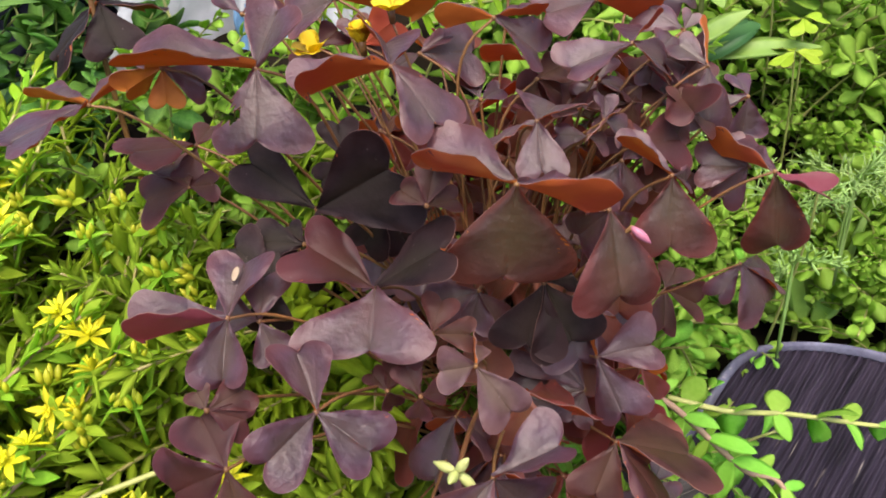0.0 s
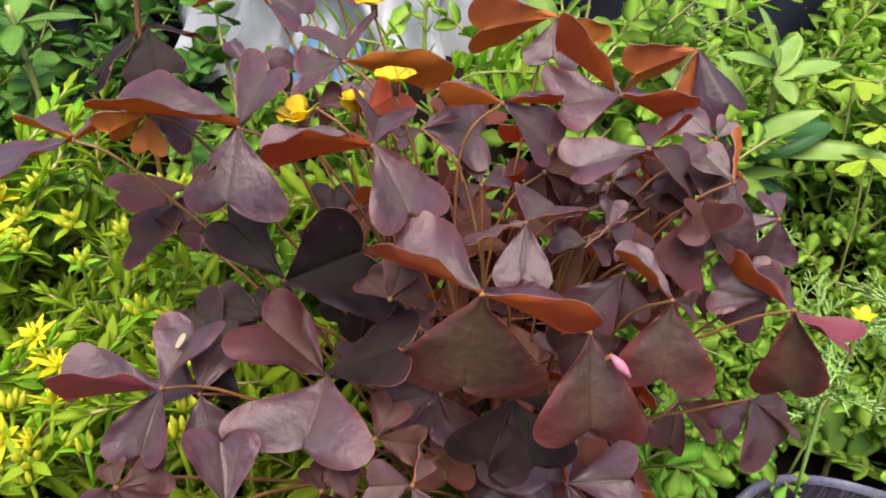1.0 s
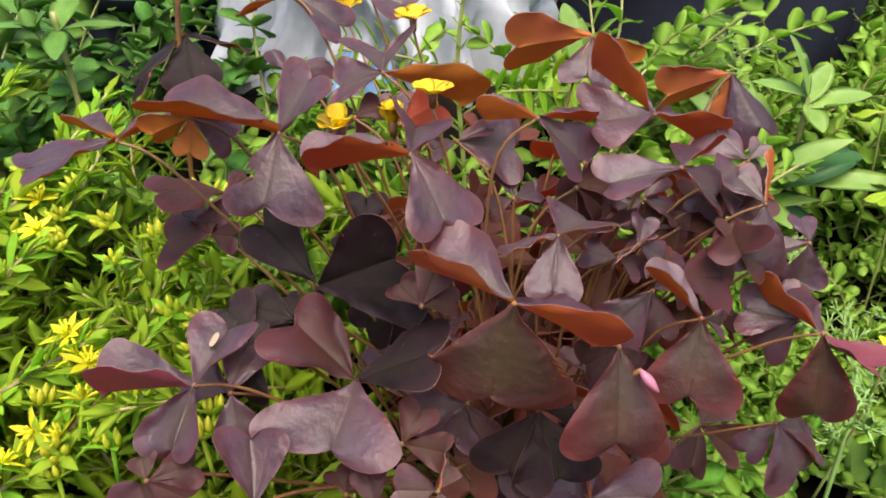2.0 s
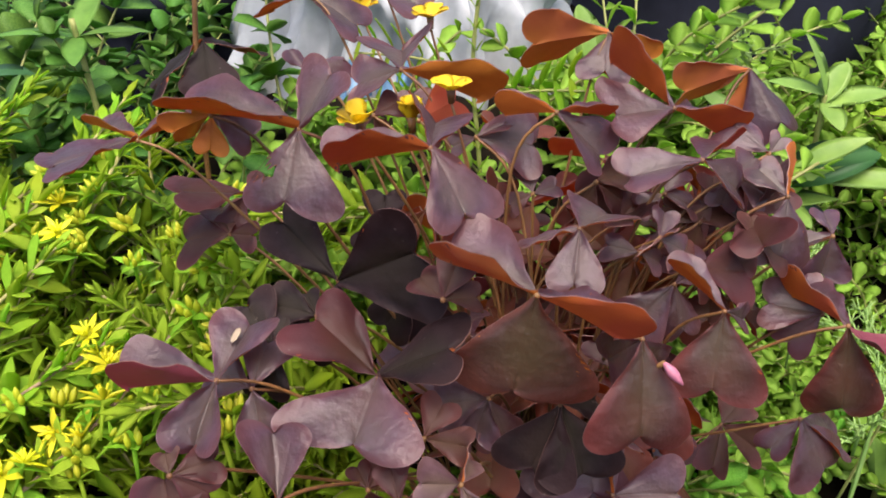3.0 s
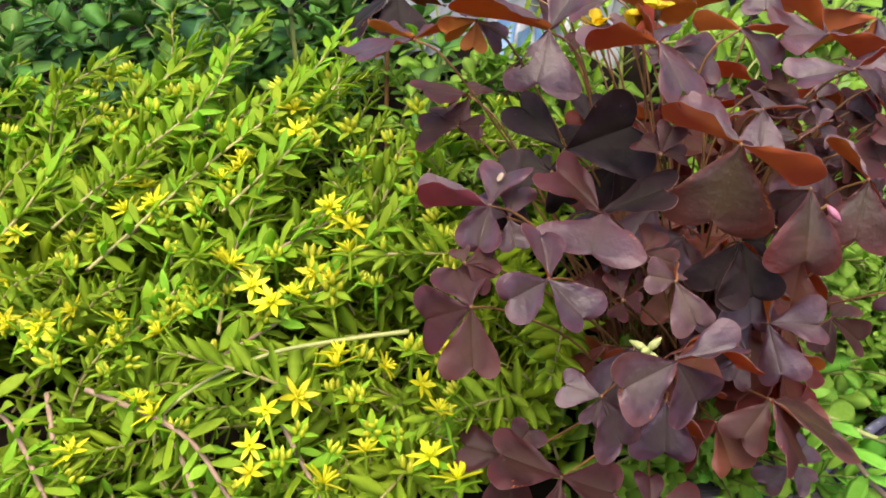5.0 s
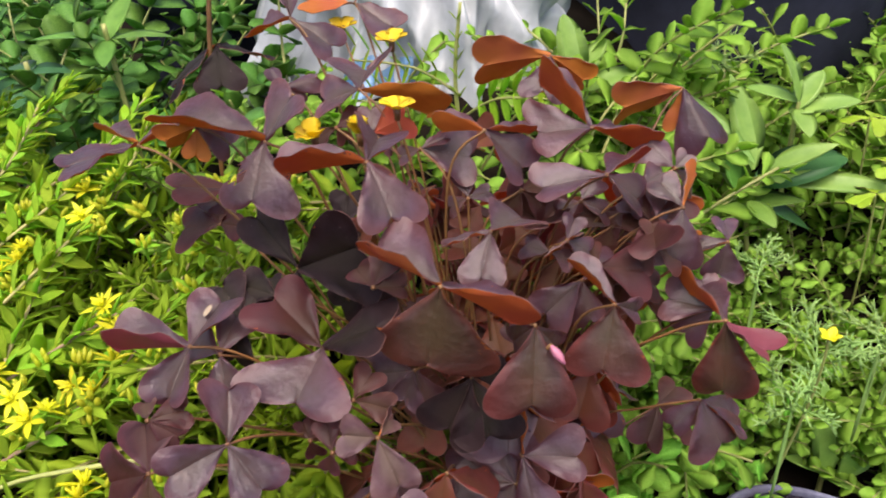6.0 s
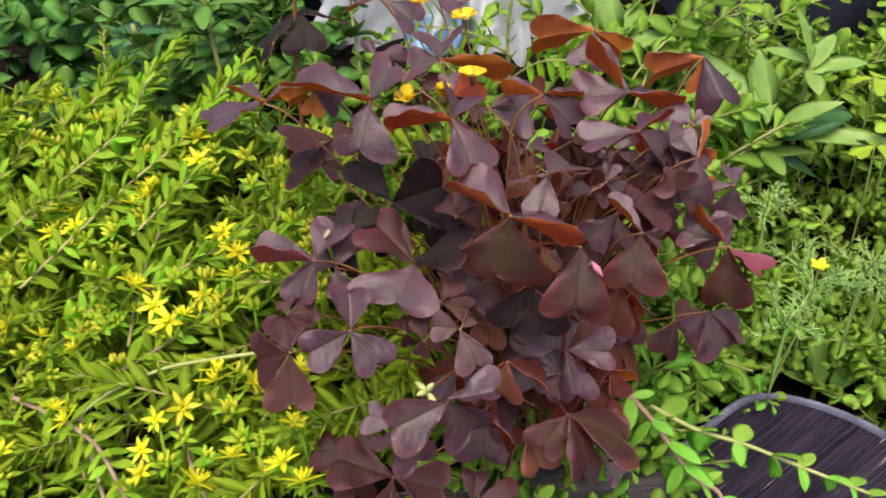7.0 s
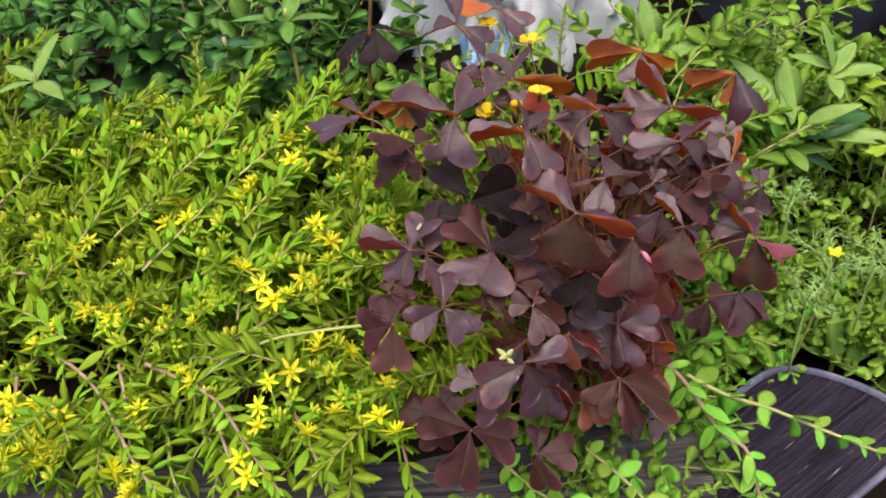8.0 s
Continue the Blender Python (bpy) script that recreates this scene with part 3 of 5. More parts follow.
oxalis_leaf(0.0070, 0.2166, 0.2240, (-178, 1, 13.0, 24, 50, 1.26), (5, -43, 15.8, 26, 19, 1.01), (30, -5, 12.8, -13, 39, 0.82))
oxalis_leaf(0.0351, 0.2357, 0.2194, (-144, 6, 17.4, -26, 12, 1.11), (157, 29, 20.5, 30, 45, 1.2), (42, -30, 19.7, -14, 45, 1.11))
oxalis_leaf(0.0429, 0.2172, 0.2134, (-152, -2, 18.4, -18, 25, 0.81), (72, -4, 16.0, -25, 31, 0.94), (15, -37, 12.5, 25, 21, 1.19))
oxalis_leaf(0.0574, 0.2936, 0.2118, (-156, -12, 21.7, 65, 20, 1), (-98, -84, 13.4, 157, 5, 0.9), (-39, -42, 19.8, 20, -35, 1.2))
oxalis_leaf(0.0168, 0.1885, 0.2073, (70, -9, 15.0, 4, 23, 1.30), (-86, -26, 13.7, -5, 11, 0.89), (-159, -7, 11.9, 17, 12, 0.8))
oxalis_leaf(0.0000, 0.1412, 0.1713, (-141, 25, 8.9, -58, 18, 1.18), (94, -13, 9.0, 59, 40, 0.87), (-39, -42, 13.1, 23, 5, 0.95), face=PALE_PURPLE)
oxalis_leaf(0.0298, 0.1728, 0.1413, (11, 5, 15.6, 38, 20, 1.04), (-60, -46, 16.6, 39, -10, 0.94), (108, 40, 14.8, 69, 40, 1))
oxalis_leaf(0.0633, 0.2581, 0.0930, (-95, -32, 15.6, -43, 0, 1.11), (60, 12, 11.9, 8, -0, 1.19), (5, -35, 16.8, 39, 25, 1.03), face=SHADED_PURPLE)
oxalis_leaf(0.0771, 0.2126, 0.1401, (-23, -53, 16.6, 22, -8, 1.3), (-145, -46, 11.7, -42, -20, 0.8), (28, -37, 18.2, 17, 10, 0.8))
oxalis_leaf(0.0036, 0.1184, 0.1605, (-123, 3, 19.5, -55, 17, 0.94), (18, 18, 15.7, -6, 30, 1.07), (2, -58, 14.8, 50, 13, 1.25))
oxalis_leaf(-0.0532, 0.1167, 0.1672, (127, 23, 14.3, -13, -0, 1.19), (-174, -24, 15.5, -51, 9, 1.24), (-69, -52, 17.1, -9, -1, 0.97), face=SHADED_PURPLE)
oxalis_leaf(-0.0261, 0.1266, 0.0992, (-167, 24, 21.2, -13, 7, 0.99), (-87, -37, 23.2, -43, -0, 0.94), (20, -23, 19.5, 18, 7, 1.13), face=SHADED_PURPLE)
oxalis_leaf(0.0030, 0.1358, 0.0833, (99, 37, 11.3, 18, 11, 0.91), (22, 3, 15.8, 28, -0, 1.10), (-46, -52, 16.0, 55, -2, 1.09), face=SHADED_PURPLE)
oxalis_leaf(0.0339, 0.1599, 0.1208, (-121, -36, 15.4, -34, 5, 1.02), (-41, -38, 19.9, -30, -5, 0.99), (15, -30, 25.8, -9, -0, 1.20), face=SHADED_PURPLE)
oxalis_leaf(0.0474, 0.1738, 0.0827, (60, 16, 11.2, 29, 0, 1.05), (-8, -36, 9.4, 27, 0, 1.1), (-153, -47, 11.5, -45, 10, 1))
oxalis_leaf(0.0145, 0.2700, 0.2290, (-163, -2, 22.4, 63, 15, 1), (-87, -29, 14.6, -8, -8, 1.04), (15, -34, 13.7, -66, 15, 1))
oxalis_leaf(-0.0883, 0.2090, 0.1831, (-170, -8, 14.2, -22, -0, 1.38), (127, 8, 15.7, -4, 5, 0.91), (-20, 15, 10.0, 49, 6, 0.90), face=SHADED_PURPLE)
oxalis_leaf(-0.0871, 0.2197, 0.1913, (-135, 20, 19.0, -8, 1, 1.04), (-114, -44, 11.5, -25, 0, 0.9), (77, 13, 10.0, 20, 0, 1), face=SHADED_PURPLE)
# leaves under the upper ones, their shadow painted in with the near-black face
oxalis_leaf(-0.0416, 0.1820, 0.1899, (155, 28, 22.1, -40, -8, 0.66), (-6, 28, 23.7, 85, 18, 1.21), (-82, -57, 8.3, -6, 0, 1), face=SHADE_DARK_PURPLE)
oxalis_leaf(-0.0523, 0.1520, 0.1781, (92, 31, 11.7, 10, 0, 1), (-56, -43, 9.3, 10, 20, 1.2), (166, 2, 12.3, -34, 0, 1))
oxalis_leaf(-0.0436, 0.1720, 0.1860, (172, 2, 12.3, -35, 0, 1), (134, 19, 7.6, -17, 0, 0.9), (-6, -65, 11.4, 46, 0, 1), face=SHADE_DARK_PURPLE)
oxalis_leaf(-0.0519, 0.1640, 0.1812, (146, 29, 13.4, -23, 10, 1.1), (85, 29, 9.2, 14, 0, 1), (-97, -55, 11.2, -16, 0, 1), face=SHADE_DARK_PURPLE)
oxalis_leaf(0.0165, 0.1687, 0.1722, (-128, -59, 16.9, -36, 5, 1.15), (-40, -62, 17.7, 28, 5, 1.15), (37, -11, 10.1, 39, 0, 1), face=SHADE_DARK_PURPLE)
oxalis_leaf(-0.0003, 0.1681, 0.1712, (-124, -61, 10.0, -34, 15, 1.3), (-169, -11, 11.2, -39, 5, 1.1), (-15, -68, 11.9, 41, 0, 1))
oxalis_leaf(0.0265, 0.1765, 0.1244, (142, 44, 18.8, -12, 0, 1.2), (-126, -49, 9.8, -35, 0, 1.1), (-171, 2, 19.8, -32, 0, 1))
oxalis_leaf(0.0394, 0.2045, 0.1848, (-43, -64, 12.6, 20, -20, 0.9), (-149, -42, 14.8, -42, 10, 1), (49, 5, 12.4, 33, 10, 1))
oxalis_leaf(0.0303, 0.2032, 0.1939, (37, 30, 9.0, -30, 15, 1), (29, -32, 6.8, 45, 0, 1), (168, 3, 8.1, -34, 0, 1))
oxalis_leaf(0.0645, 0.2233, 0.2024, (-87, -54, 14.9, -14, -12, 1.1), (145, 31, 9.9, -17, 10, 1), (82, 22, 13.5, -78, 35, 0.8))
oxalis_leaf(0.0604, 0.2383, 0.2072, (146, 29, 12.0, -18, -10, 1.1), (52, 35, 5.7, 33, 10, 1.1), (38, -43, 11.0, 49, 0, 0.7))
oxalis_leaf(0.0785, 0.2306, 0.1883, (-105, -69, 10.5, -28, 15, 1.2), (-162, -10, 11.9, 0, 25, 0.9), (103, 26, 8.4, 7, 10, 0.9))
oxalis_leaf(0.0770, 0.2160, 0.1733, (176, 5, 12.9, -36, 10, 1.1), (-159, -48, 11.5, -48, 0, 1), (118, 28, 10.4, -7, 0, 1))
oxalis_leaf(-0.0104, 0.1497, 0.1738, (18, -19, 9.7, 40, 20, 0.9), (-161, -32, 7.9, -43, 10, 1), (74, 23, 9.0, 20, 0, 1), face=SHADED_PURPLE)
oxalis_leaf(-0.0724, 0.2505, 0.2435, (4, -29, 16.4, 11, 8, 1.08), (171, -15, 14.7, -16, 28, 1.14), (120, 34, 13.5, 21, 40, 0.9))
oxalis_leaf(-0.0624, 0.2811, 0.2412, (-11, -24, 16.7, 13, 12, 1.09), (-163, 3, 17.3, 174, 5, 1.0), (95, 34, 14.6, 5, 24, 1))
oxalis_leaf(-0.0635, 0.2250, 0.2286, (148, 35, 9.3, -16, -40, 0.7), (55, 6, 12.2, 30, -30, 0.9), (35, -43, 7.9, 44, 0, 1))
oxalis_leaf(-0.0255, 0.1918, 0.1826, (36, 2, 11.1, 36, -10, 0.9), (-160, -51, 13.2, -50, 0, 1), (-8, -71, 12.7, 48, 0, 1), face=SHADE_DARK_PURPLE)
oxalis_leaf(-0.0101, 0.1682, 0.1979, (67, 51, 8.8, 25, 10, 1), (29, -7, 7.9, 38, 10, 0.9), (146, 15, 8.3, -23, 0, 1), face=SHADED_PURPLE)
oxalis_leaf(0.0015, 0.2153, 0.2015, (116, 43, 8.1, -5, 10, 1), (40, 6, 7.0, 35, 0, 0.9), (-175, -32, 7.1, -45, 0, 1))
oxalis_leaf(-0.0295, 0.2177, 0.2192, (42, 18, 10.8, -115, 0, 1.2), (117, 37, 8.8, -6, 0, 1), (35, -36, 7.5, 48, 0, 1))
oxalis_leaf(-0.0141, 0.2176, 0.2155, (30, 20, 8.3, 2, 15, 1), (-171, -22, 6.6, -42, 10, 1), (22, -11, 15.5, 39, 0, 1.3))
oxalis_leaf(0.0445, 0.2237, 0.1927, (-112, -72, 6.4, -30, 0, 1.1), (41, 5, 9.6, 35, 0, 1.1), (163, 16, 10.0, -31, 0, 1.1), face=SHADED_PURPLE)
oxalis_leaf(0.0437, 0.2063, 0.1894, (23, -11, 14.2, 39, 0, 1.2), (126, 16, 8.2, -12, 0, 1), (17, -54, 9.0, 53, 0, 1), face=SHADED_PURPLE)
oxalis_leaf(0.0174, 0.2188, 0.2045, (43, 5, 9.2, 35, 0, 1.1), (-156, -61, 7.3, -54, 0, 1), (23, -36, 10.0, 46, 0, 1), face=SHADED_PURPLE)
oxalis_leaf(-0.0424, 0.2180, 0.2197, (-164, -30, 7.5, -43, 0, 1), (51, 13, 8.5, 32, 0, 1.1), (31, -59, 5.2, 65, 0, 1), face=SHADED_PURPLE)
oxalis_leaf(-0.0389, 0.2089, 0.1883, (-162, -26, 9.3, -41, 0, 1), (105, 43, 11.7, 2, 0, 1), (45, -18, 7.2, 40, 0, 1), face=SHADE_DARK_PURPLE)
oxalis_leaf(0.0272, 0.1873, 0.1689, (140, 37, 8.2, -19, 0, 1), (-32, -64, 9.7, 28, 0, 1.1), (9, -45, 12.9, 45, 0, 1), face=SHADED_PURPLE)
oxalis_leaf(-0.0145, 0.1147, 0.1466, (-178, 12, 10.1, -30, 0, 1.1), (-112, -60, 8.0, -31, 0, 1), (-17, -60, 16.0, 27, 0, 1))
oxalis_leaf(-0.0228, 0.1446, 0.1603, (138, 30, 5.8, -18, 10, 1), (71, 24, 7.3, 22, 0, 1), (10, -83, 5.8, 74, 0, 1), face=SHADED_PURPLE)
oxalis_leaf(-0.0139, 0.1408, 0.1621, (124, 43, 7.6, -9, 10, 1), (-115, -64, 5.5, -31, 0, 1.1), (38, -22, 6.3, 44, 0, 1), face=SHADED_PURPLE)
oxalis_leaf(-0.0757, 0.1934, 0.2274, (-165, -19, 10.6, 65, 15, 1), (-111, -75, 8.6, 145, 0, 1), (22, -35, 10.5, 45, 0, 1))
oxalis_leaf(-0.0581, 0.1260, 0.1756, (130, 30, 5.1, -14, 0, 1.2), (11, -33, 8.9, 41, 0, 1), (45, -2, 9.4, 35, 0, 1), face=SHADED_PURPLE)
oxalis_leaf(-0.0440, 0.1296, 0.0999, (-172, 11, 15.5, -31, 0, 1), (67, 28, 11.5, 26, 0, 1.1), (-76, -63, 15.9, -10, 0, 1), face=SHADED_PURPLE)
oxalis_leaf(0.0349, 0.2236, 0.2004, (-167, -27, 7.2, -42, 0, 1.1), (73, 29, 8.6, 21, 0, 1), (22, -27, 9.3, 23, 10, 1))
oxalis_leaf(0.0476, 0.2275, 0.1971, (-152, -41, 8.9, -43, 0, 1.1), (29, -15, 9.1, 40, 0, 1.1), (95, 34, 7.8, 8, 0, 1), face=SHADED_PURPLE)
oxalis_leaf(0.0516, 0.2286, 0.2045, (11, -28, 10.8, 40, 10, 1.1), (-125, -64, 7.9, -36, 0, 1), (55, 14, 10.2, 30, 0, 1))
oxalis_leaf(0.0347, 0.2046, 0.1977, (-159, -39, 6.9, 40, 0, 1), (16, -29, 7.6, 42, 0, 1.1), (84, 30, 7.4, 30, 20, 1))
oxalis_leaf(0.0585, 0.2151, 0.1925, (16, -26, 8.7, 41, 0, 1.1), (-145, -55, 7.1, -44, 0, 1), (106, 35, 7.9, 2, 20, 1), face=SHADED_PURPLE)


for _ in range(44):
    az, el = rng.uniform(0, 360), rng.uniform(5, 80)
    k = rng.uniform(0.42, 0.66)
    ca, sa, ce, se = math.cos(radians(az)), math.sin(radians(az)), math.cos(radians(el)), math.sin(radians(el))
    turn = rng.uniform(-30, 30)
    oxalis_leaf(BASE.x + 0.088 * k * ca * ce, BASE.y + 0.092 * k * sa * ce - 0.008, 0.085 + 0.145 * k * se,
                *[(az + turn + 120 * j, -20 - 30 * ce + rng.uniform(-15, 15), rng.uniform(12, 20), rng.uniform(-20, 20), rng.uniform(-5, 25), 1.2) for j in range(3)], face=rng.choice((RUST, RUST, PURPLE)))


# crowded small leaves inside the crown, many seen from below
for _ in range(44):
    x, y, z = rng.uniform(-0.045, 0.062), rng.uniform(0.215, 0.262), rng.uniform(0.150, 0.197)
    turn, tilt = rng.uniform(0, 360), rng.uniform(-55, 35)
    oxalis_leaf(x, y, z, *[(turn + 120 * j, tilt + rng.uniform(-25, 25), rng.uniform(9, 15), rng.uniform(-70, 70), rng.uniform(0, 40), 1.1) for j in range(3)], face=rng.choice((SHADED_PURPLE, RUST, RUST)), rosy=rng.choice(((), (0,), (1, 2))))


def oxalis_flower(x, y, z, lean, open_wide=1.0):
    """A small yellow flower of five blunt petals on a thin stalk."""
    p = Vector((x, y, z)) - BASE
    b = Build()
    foot = Vector((0, 0, 0.05))
    b.tube(curve_points([foot, foot.lerp(p, 0.6) + Vector((0, 0, 0.01)), p], 6), 0.00045, 0.0004)
    b.tube([p, p + Vector((0, 0, 0.004))], 0.0009, 0.0013)
    stalk = part("flower", b.mesh("flower", [STALK]), oxalis)
    for k in range(5):
        q = Build()
        a = math.radians(72 * k + 15)
        d = Vector((math.cos(a) * open_wide, math.sin(a) * open_wide, 0.75)) + Vector(lean)
        q.blade(aim((0, 0, 0), d), 0.0070, 0.0072, [(0, 0.2), (0.2, 0.5), (0.45, 0.85), (0.7, 1.0), (0.88, 0.92), (0.97, 0.65), (1.0, 0.4)], 0.0003, 0.2, 0.25, 0, 0.02, k)
        part("petal", q.mesh("petal", [OXALIS_PETAL]), stalk, "", Matrix.Translation(p + Vector((0, 0, 0.003))) @ Matrix.Scale(0.85, 4))


oxalis_flower(-0.0347, 0.2494, 0.2345, (0, -0.2, 0))
oxalis_flower(-0.0197, 0.2153, 0.2255, (0.1, 0.25, 0))
oxalis_flower(-0.0359, 0.1930, 0.2245, (-0.2, -0.6, 0.1), 0.7)
oxalis_flower(-0.0257, 0.2010, 0.2230, (0, -0.2, 0.6), 0.28)
oxalis_flower(-0.0666, 0.2768, 0.2295, (0.2, -0.2, 0))


def bud_cluster(x, y, z, mat, label, count):
    p = Vector((x, y, z)) - BASE
    b = Build()
    foot = Vector((0, 0, 0.03))
    b.tube(curve_points([foot, foot.lerp(p, 0.6) + Vector((0, 0, 0.008)), p], 6), 0.0007, 0.0006)
    stalk = part("bud_stalk", b.mesh("bud_stalk", [STALK]), oxalis)
    for k in range(count):
        q = Build()
        a = 2.2 * k
        d = Vector((math.cos(a) * 0.6, math.sin(a) * 0.6 - 0.3, -0.5 + 0.5 * k))
        q.spindle((0, 0, 0), d.normalized() * 0.006, (0.0004, 0.0009, 0.0012, 0.0011, 0.0007, 0.0002))
        part("bud", q.mesh("bud", [mat]), stalk, label, Matrix.Translation(p))


bud_cluster(-0.004, 0.119, 0.162, BUDGREEN, "pale green flower bud", 4)
bud_cluster(0.038, 0.170, 0.187, PINK, "drooping pink bud", 1)

# ---- stonecrop ----
SLIM = [(0.0, 0.3), (0.3, 0.85), (0.55, 1.0), (0.8, 0.55), (1.0, 0.03)]
ROUND = [(0.0, 0.2), (0.16, 0.72), (0.5, 1.0), (0.84, 0.72), (1.0, 0.12)]
OVAL = [(0.0, 0.2), (0.12, 0.6), (0.32, 0.95), (0.55, 1.0), (0.78, 0.75), (0.93, 0.38), (1.0, 0.06)]
POINTED = [(0.0, 0.25), (0.2, 0.6), (0.42, 0.95), (0.6, 1.0), (0.78, 0.72), (0.91, 0.34), (1.0, 0.03)]
SPOON = [(0.0, 0.12), (0.35, 0.5), (0.66, 1.0), (0.88, 0.78), (1.0, 0.1)]
LANCE = [(0.0, 0.12), (0.1, 0.4), (0.28, 0.85), (0.45, 1.0), (0.65, 0.85), (0.83, 0.5), (0.95, 0.18), (1.0, 0.03)]


def sprig_leaves(r, path, size, ratio, whorl, gap, spread, start=0.15):
    """Poses and sizes of the leaves along a stem, tightening towards its tip."""
    out = []
    total = sum((path[k + 1] - path[k]).length for k in range(len(path) - 1))
    s, turn = start * total, r.random() * 6
    while s < total:
        left, k = s, 0
        while k < len(path) - 2 and left > (path[k + 1] - path[k]).length:
            left -= (path[k + 1] - path[k]).length
            k += 1
        d = (path[k + 1] - path[k]).normalized()
        at = path[k] + d * left
        a = d.orthogonal().normalized()
        c = d.cross(a)
        f = s / total
        for w in range(whorl):
            q = turn + 2 * math.pi * w / whorl + r.uniform(-0.2, 0.2)
            open_up = spread * (1.15 - 0.75 * f ** 3) + r.uniform(-0.28, 0.28)
            way = (a * math.cos(q) + c * math.sin(q)) * math.sin(open_up) + d * math.cos(open_up)
            big = size * r.uniform(0.65, 1.2) * (1 - 0.45 * f ** 4)
            out.append((aim(at, way, r.uniform(-35, 35)), big, big * ratio * r.uniform(0.85, 1.15)))
        turn += math.pi / whorl + r.uniform(-0.15, 0.15)
        s += gap * r.uniform(0.8, 1.2) * (1 - 0.5 * f)
    return out


def sprig_path(r, length, bow):
    lean = r.uniform(0.1, 0.5)
    return curve_points([(0, 0, 0), (length * 0.35 * lean, 0, length * 0.36), (length * (0.5 * lean + bow * 0.3), r.uniform(-1, 1) * length * 0.06, length * 0.7),
                         (length * (0.6 * lean + bow), r.uniform(-1, 1) * length * 0.1, length * 0.96)], 4)


def sprig_build(r, length, bow, size, ratio, whorl, gap, spread, shape, droop=0.1, thick=0.0008, radius=0.0009):
    """One sprig: its stem, the poses of its leaves and one leaf of unit length."""
    path = sprig_path(r, length, bow)
    stem, leaf = Build(), Build()
    stem.tube(path, radius, radius * 0.6, 1, 5)
    leaf.thin_leaf(ratio, shape, thick / size, droop, 0.25)
    return stem, sprig_leaves(r, path, size, ratio, whorl, gap, spread), leaf


def plant_mass(root, name, variants, spots, mats, near):
    """Sprigs on their spots: the nearest with a stem and leaves of their own on shared meshes, the rest joined into one mesh."""
    ready = []
    for stem, poses, leaf in variants:
        lv = np.array(leaf.v)
        v, f, s = [np.array(stem.v)], list(stem.f), list(stem.i)
        k = len(stem.v)
        for m, ln, wd in poses:
            a = np.array(m)
            v.append((lv * ln) @ a[:3, :3].T + a[:3, 3])
            f += [tuple(q + k for q in face) for face in leaf.f]
            s += leaf.i
            k += len(lv)
        ready.append((stem.mesh(name, mats), leaf.mesh("leaf", mats), poses, np.concatenate(v), f, s))
    base = root.location
    verts, faces, slots, k = [], [], [], 0
    for number, (m, which) in enumerate(spots):
        m = Matrix.Translation(-base) @ m
        stem_mesh, leaf_mesh, poses, v, f, s = ready[which]
        if number < near:
            stem = part(name, stem_mesh, root, "", m)
            for lm, ln, wd in poses:
                part("leaf", leaf_mesh, stem, "", lm @ Matrix.Scale(ln, 4))
            continue
        mm = np.array(m)
        verts.append(v @ mm[:3, :3].T + mm[:3, 3])
        faces += [tuple(a + k for a in q) for q in f]
        slots += s
        k += len(v)
    if verts:
        ob = part(name + "_mass", mesh_of(name + "_mass", np.concatenate(verts).tolist(), faces, mats, slots), root)
        ob["kind"] = "stuff"


def scatter(r, count, box, accept, place):
    """Evenly spread spots in a box, kept by accept and posed by place."""
    x0, y0, x1, y1 = box
    out, tries = [], 0
    gap = math.sqrt((x1 - x0) * (y1 - y0) / count) * 0.75
    cells = {}
    while len(out) < count and tries < count * 30:
        tries += 1
        x, y = r.uniform(x0, x1), r.uniform(y0, y1)
        if not accept(x, y):
            continue
        c = (int(x / gap), int(y / gap))
        if any(math.hypot(px - x, py - y) < gap for i in (-1, 0, 1) for j in (-1, 0, 1) for px, py in cells.get((c[0] + i, c[1] + j), ())):
            continue
        cells.setdefault(c, []).append((x, y))
        out.append(place(x, y))
    return out


def in_sedum(x, y):
    s = y - (0.150 + 0.40 * x)
    edge = -0.06 + 0.02 * math.sin(40 * y) - 0.022 * smooth(0.16, 0.11, y)
    back = 0.292 + 0.008 * math.sin(25 * x) + 0.06 * smooth(-0.12, -0.02, x) - 0.075 * smooth(-0.25, -0.33, x)
    sparse = smooth(0.215, 0.275, y) * smooth(-0.06, -0.12, x)
    tuft = noise.noise((x * 55, y * 55, 3.0)) * 0.9 + 0.5
    bare = -0.235 < x < -0.175 and s < 0.072
    return 0.042 < s and not bare and x < edge + 0.01 and y < back and tuft > sparse * 0.85


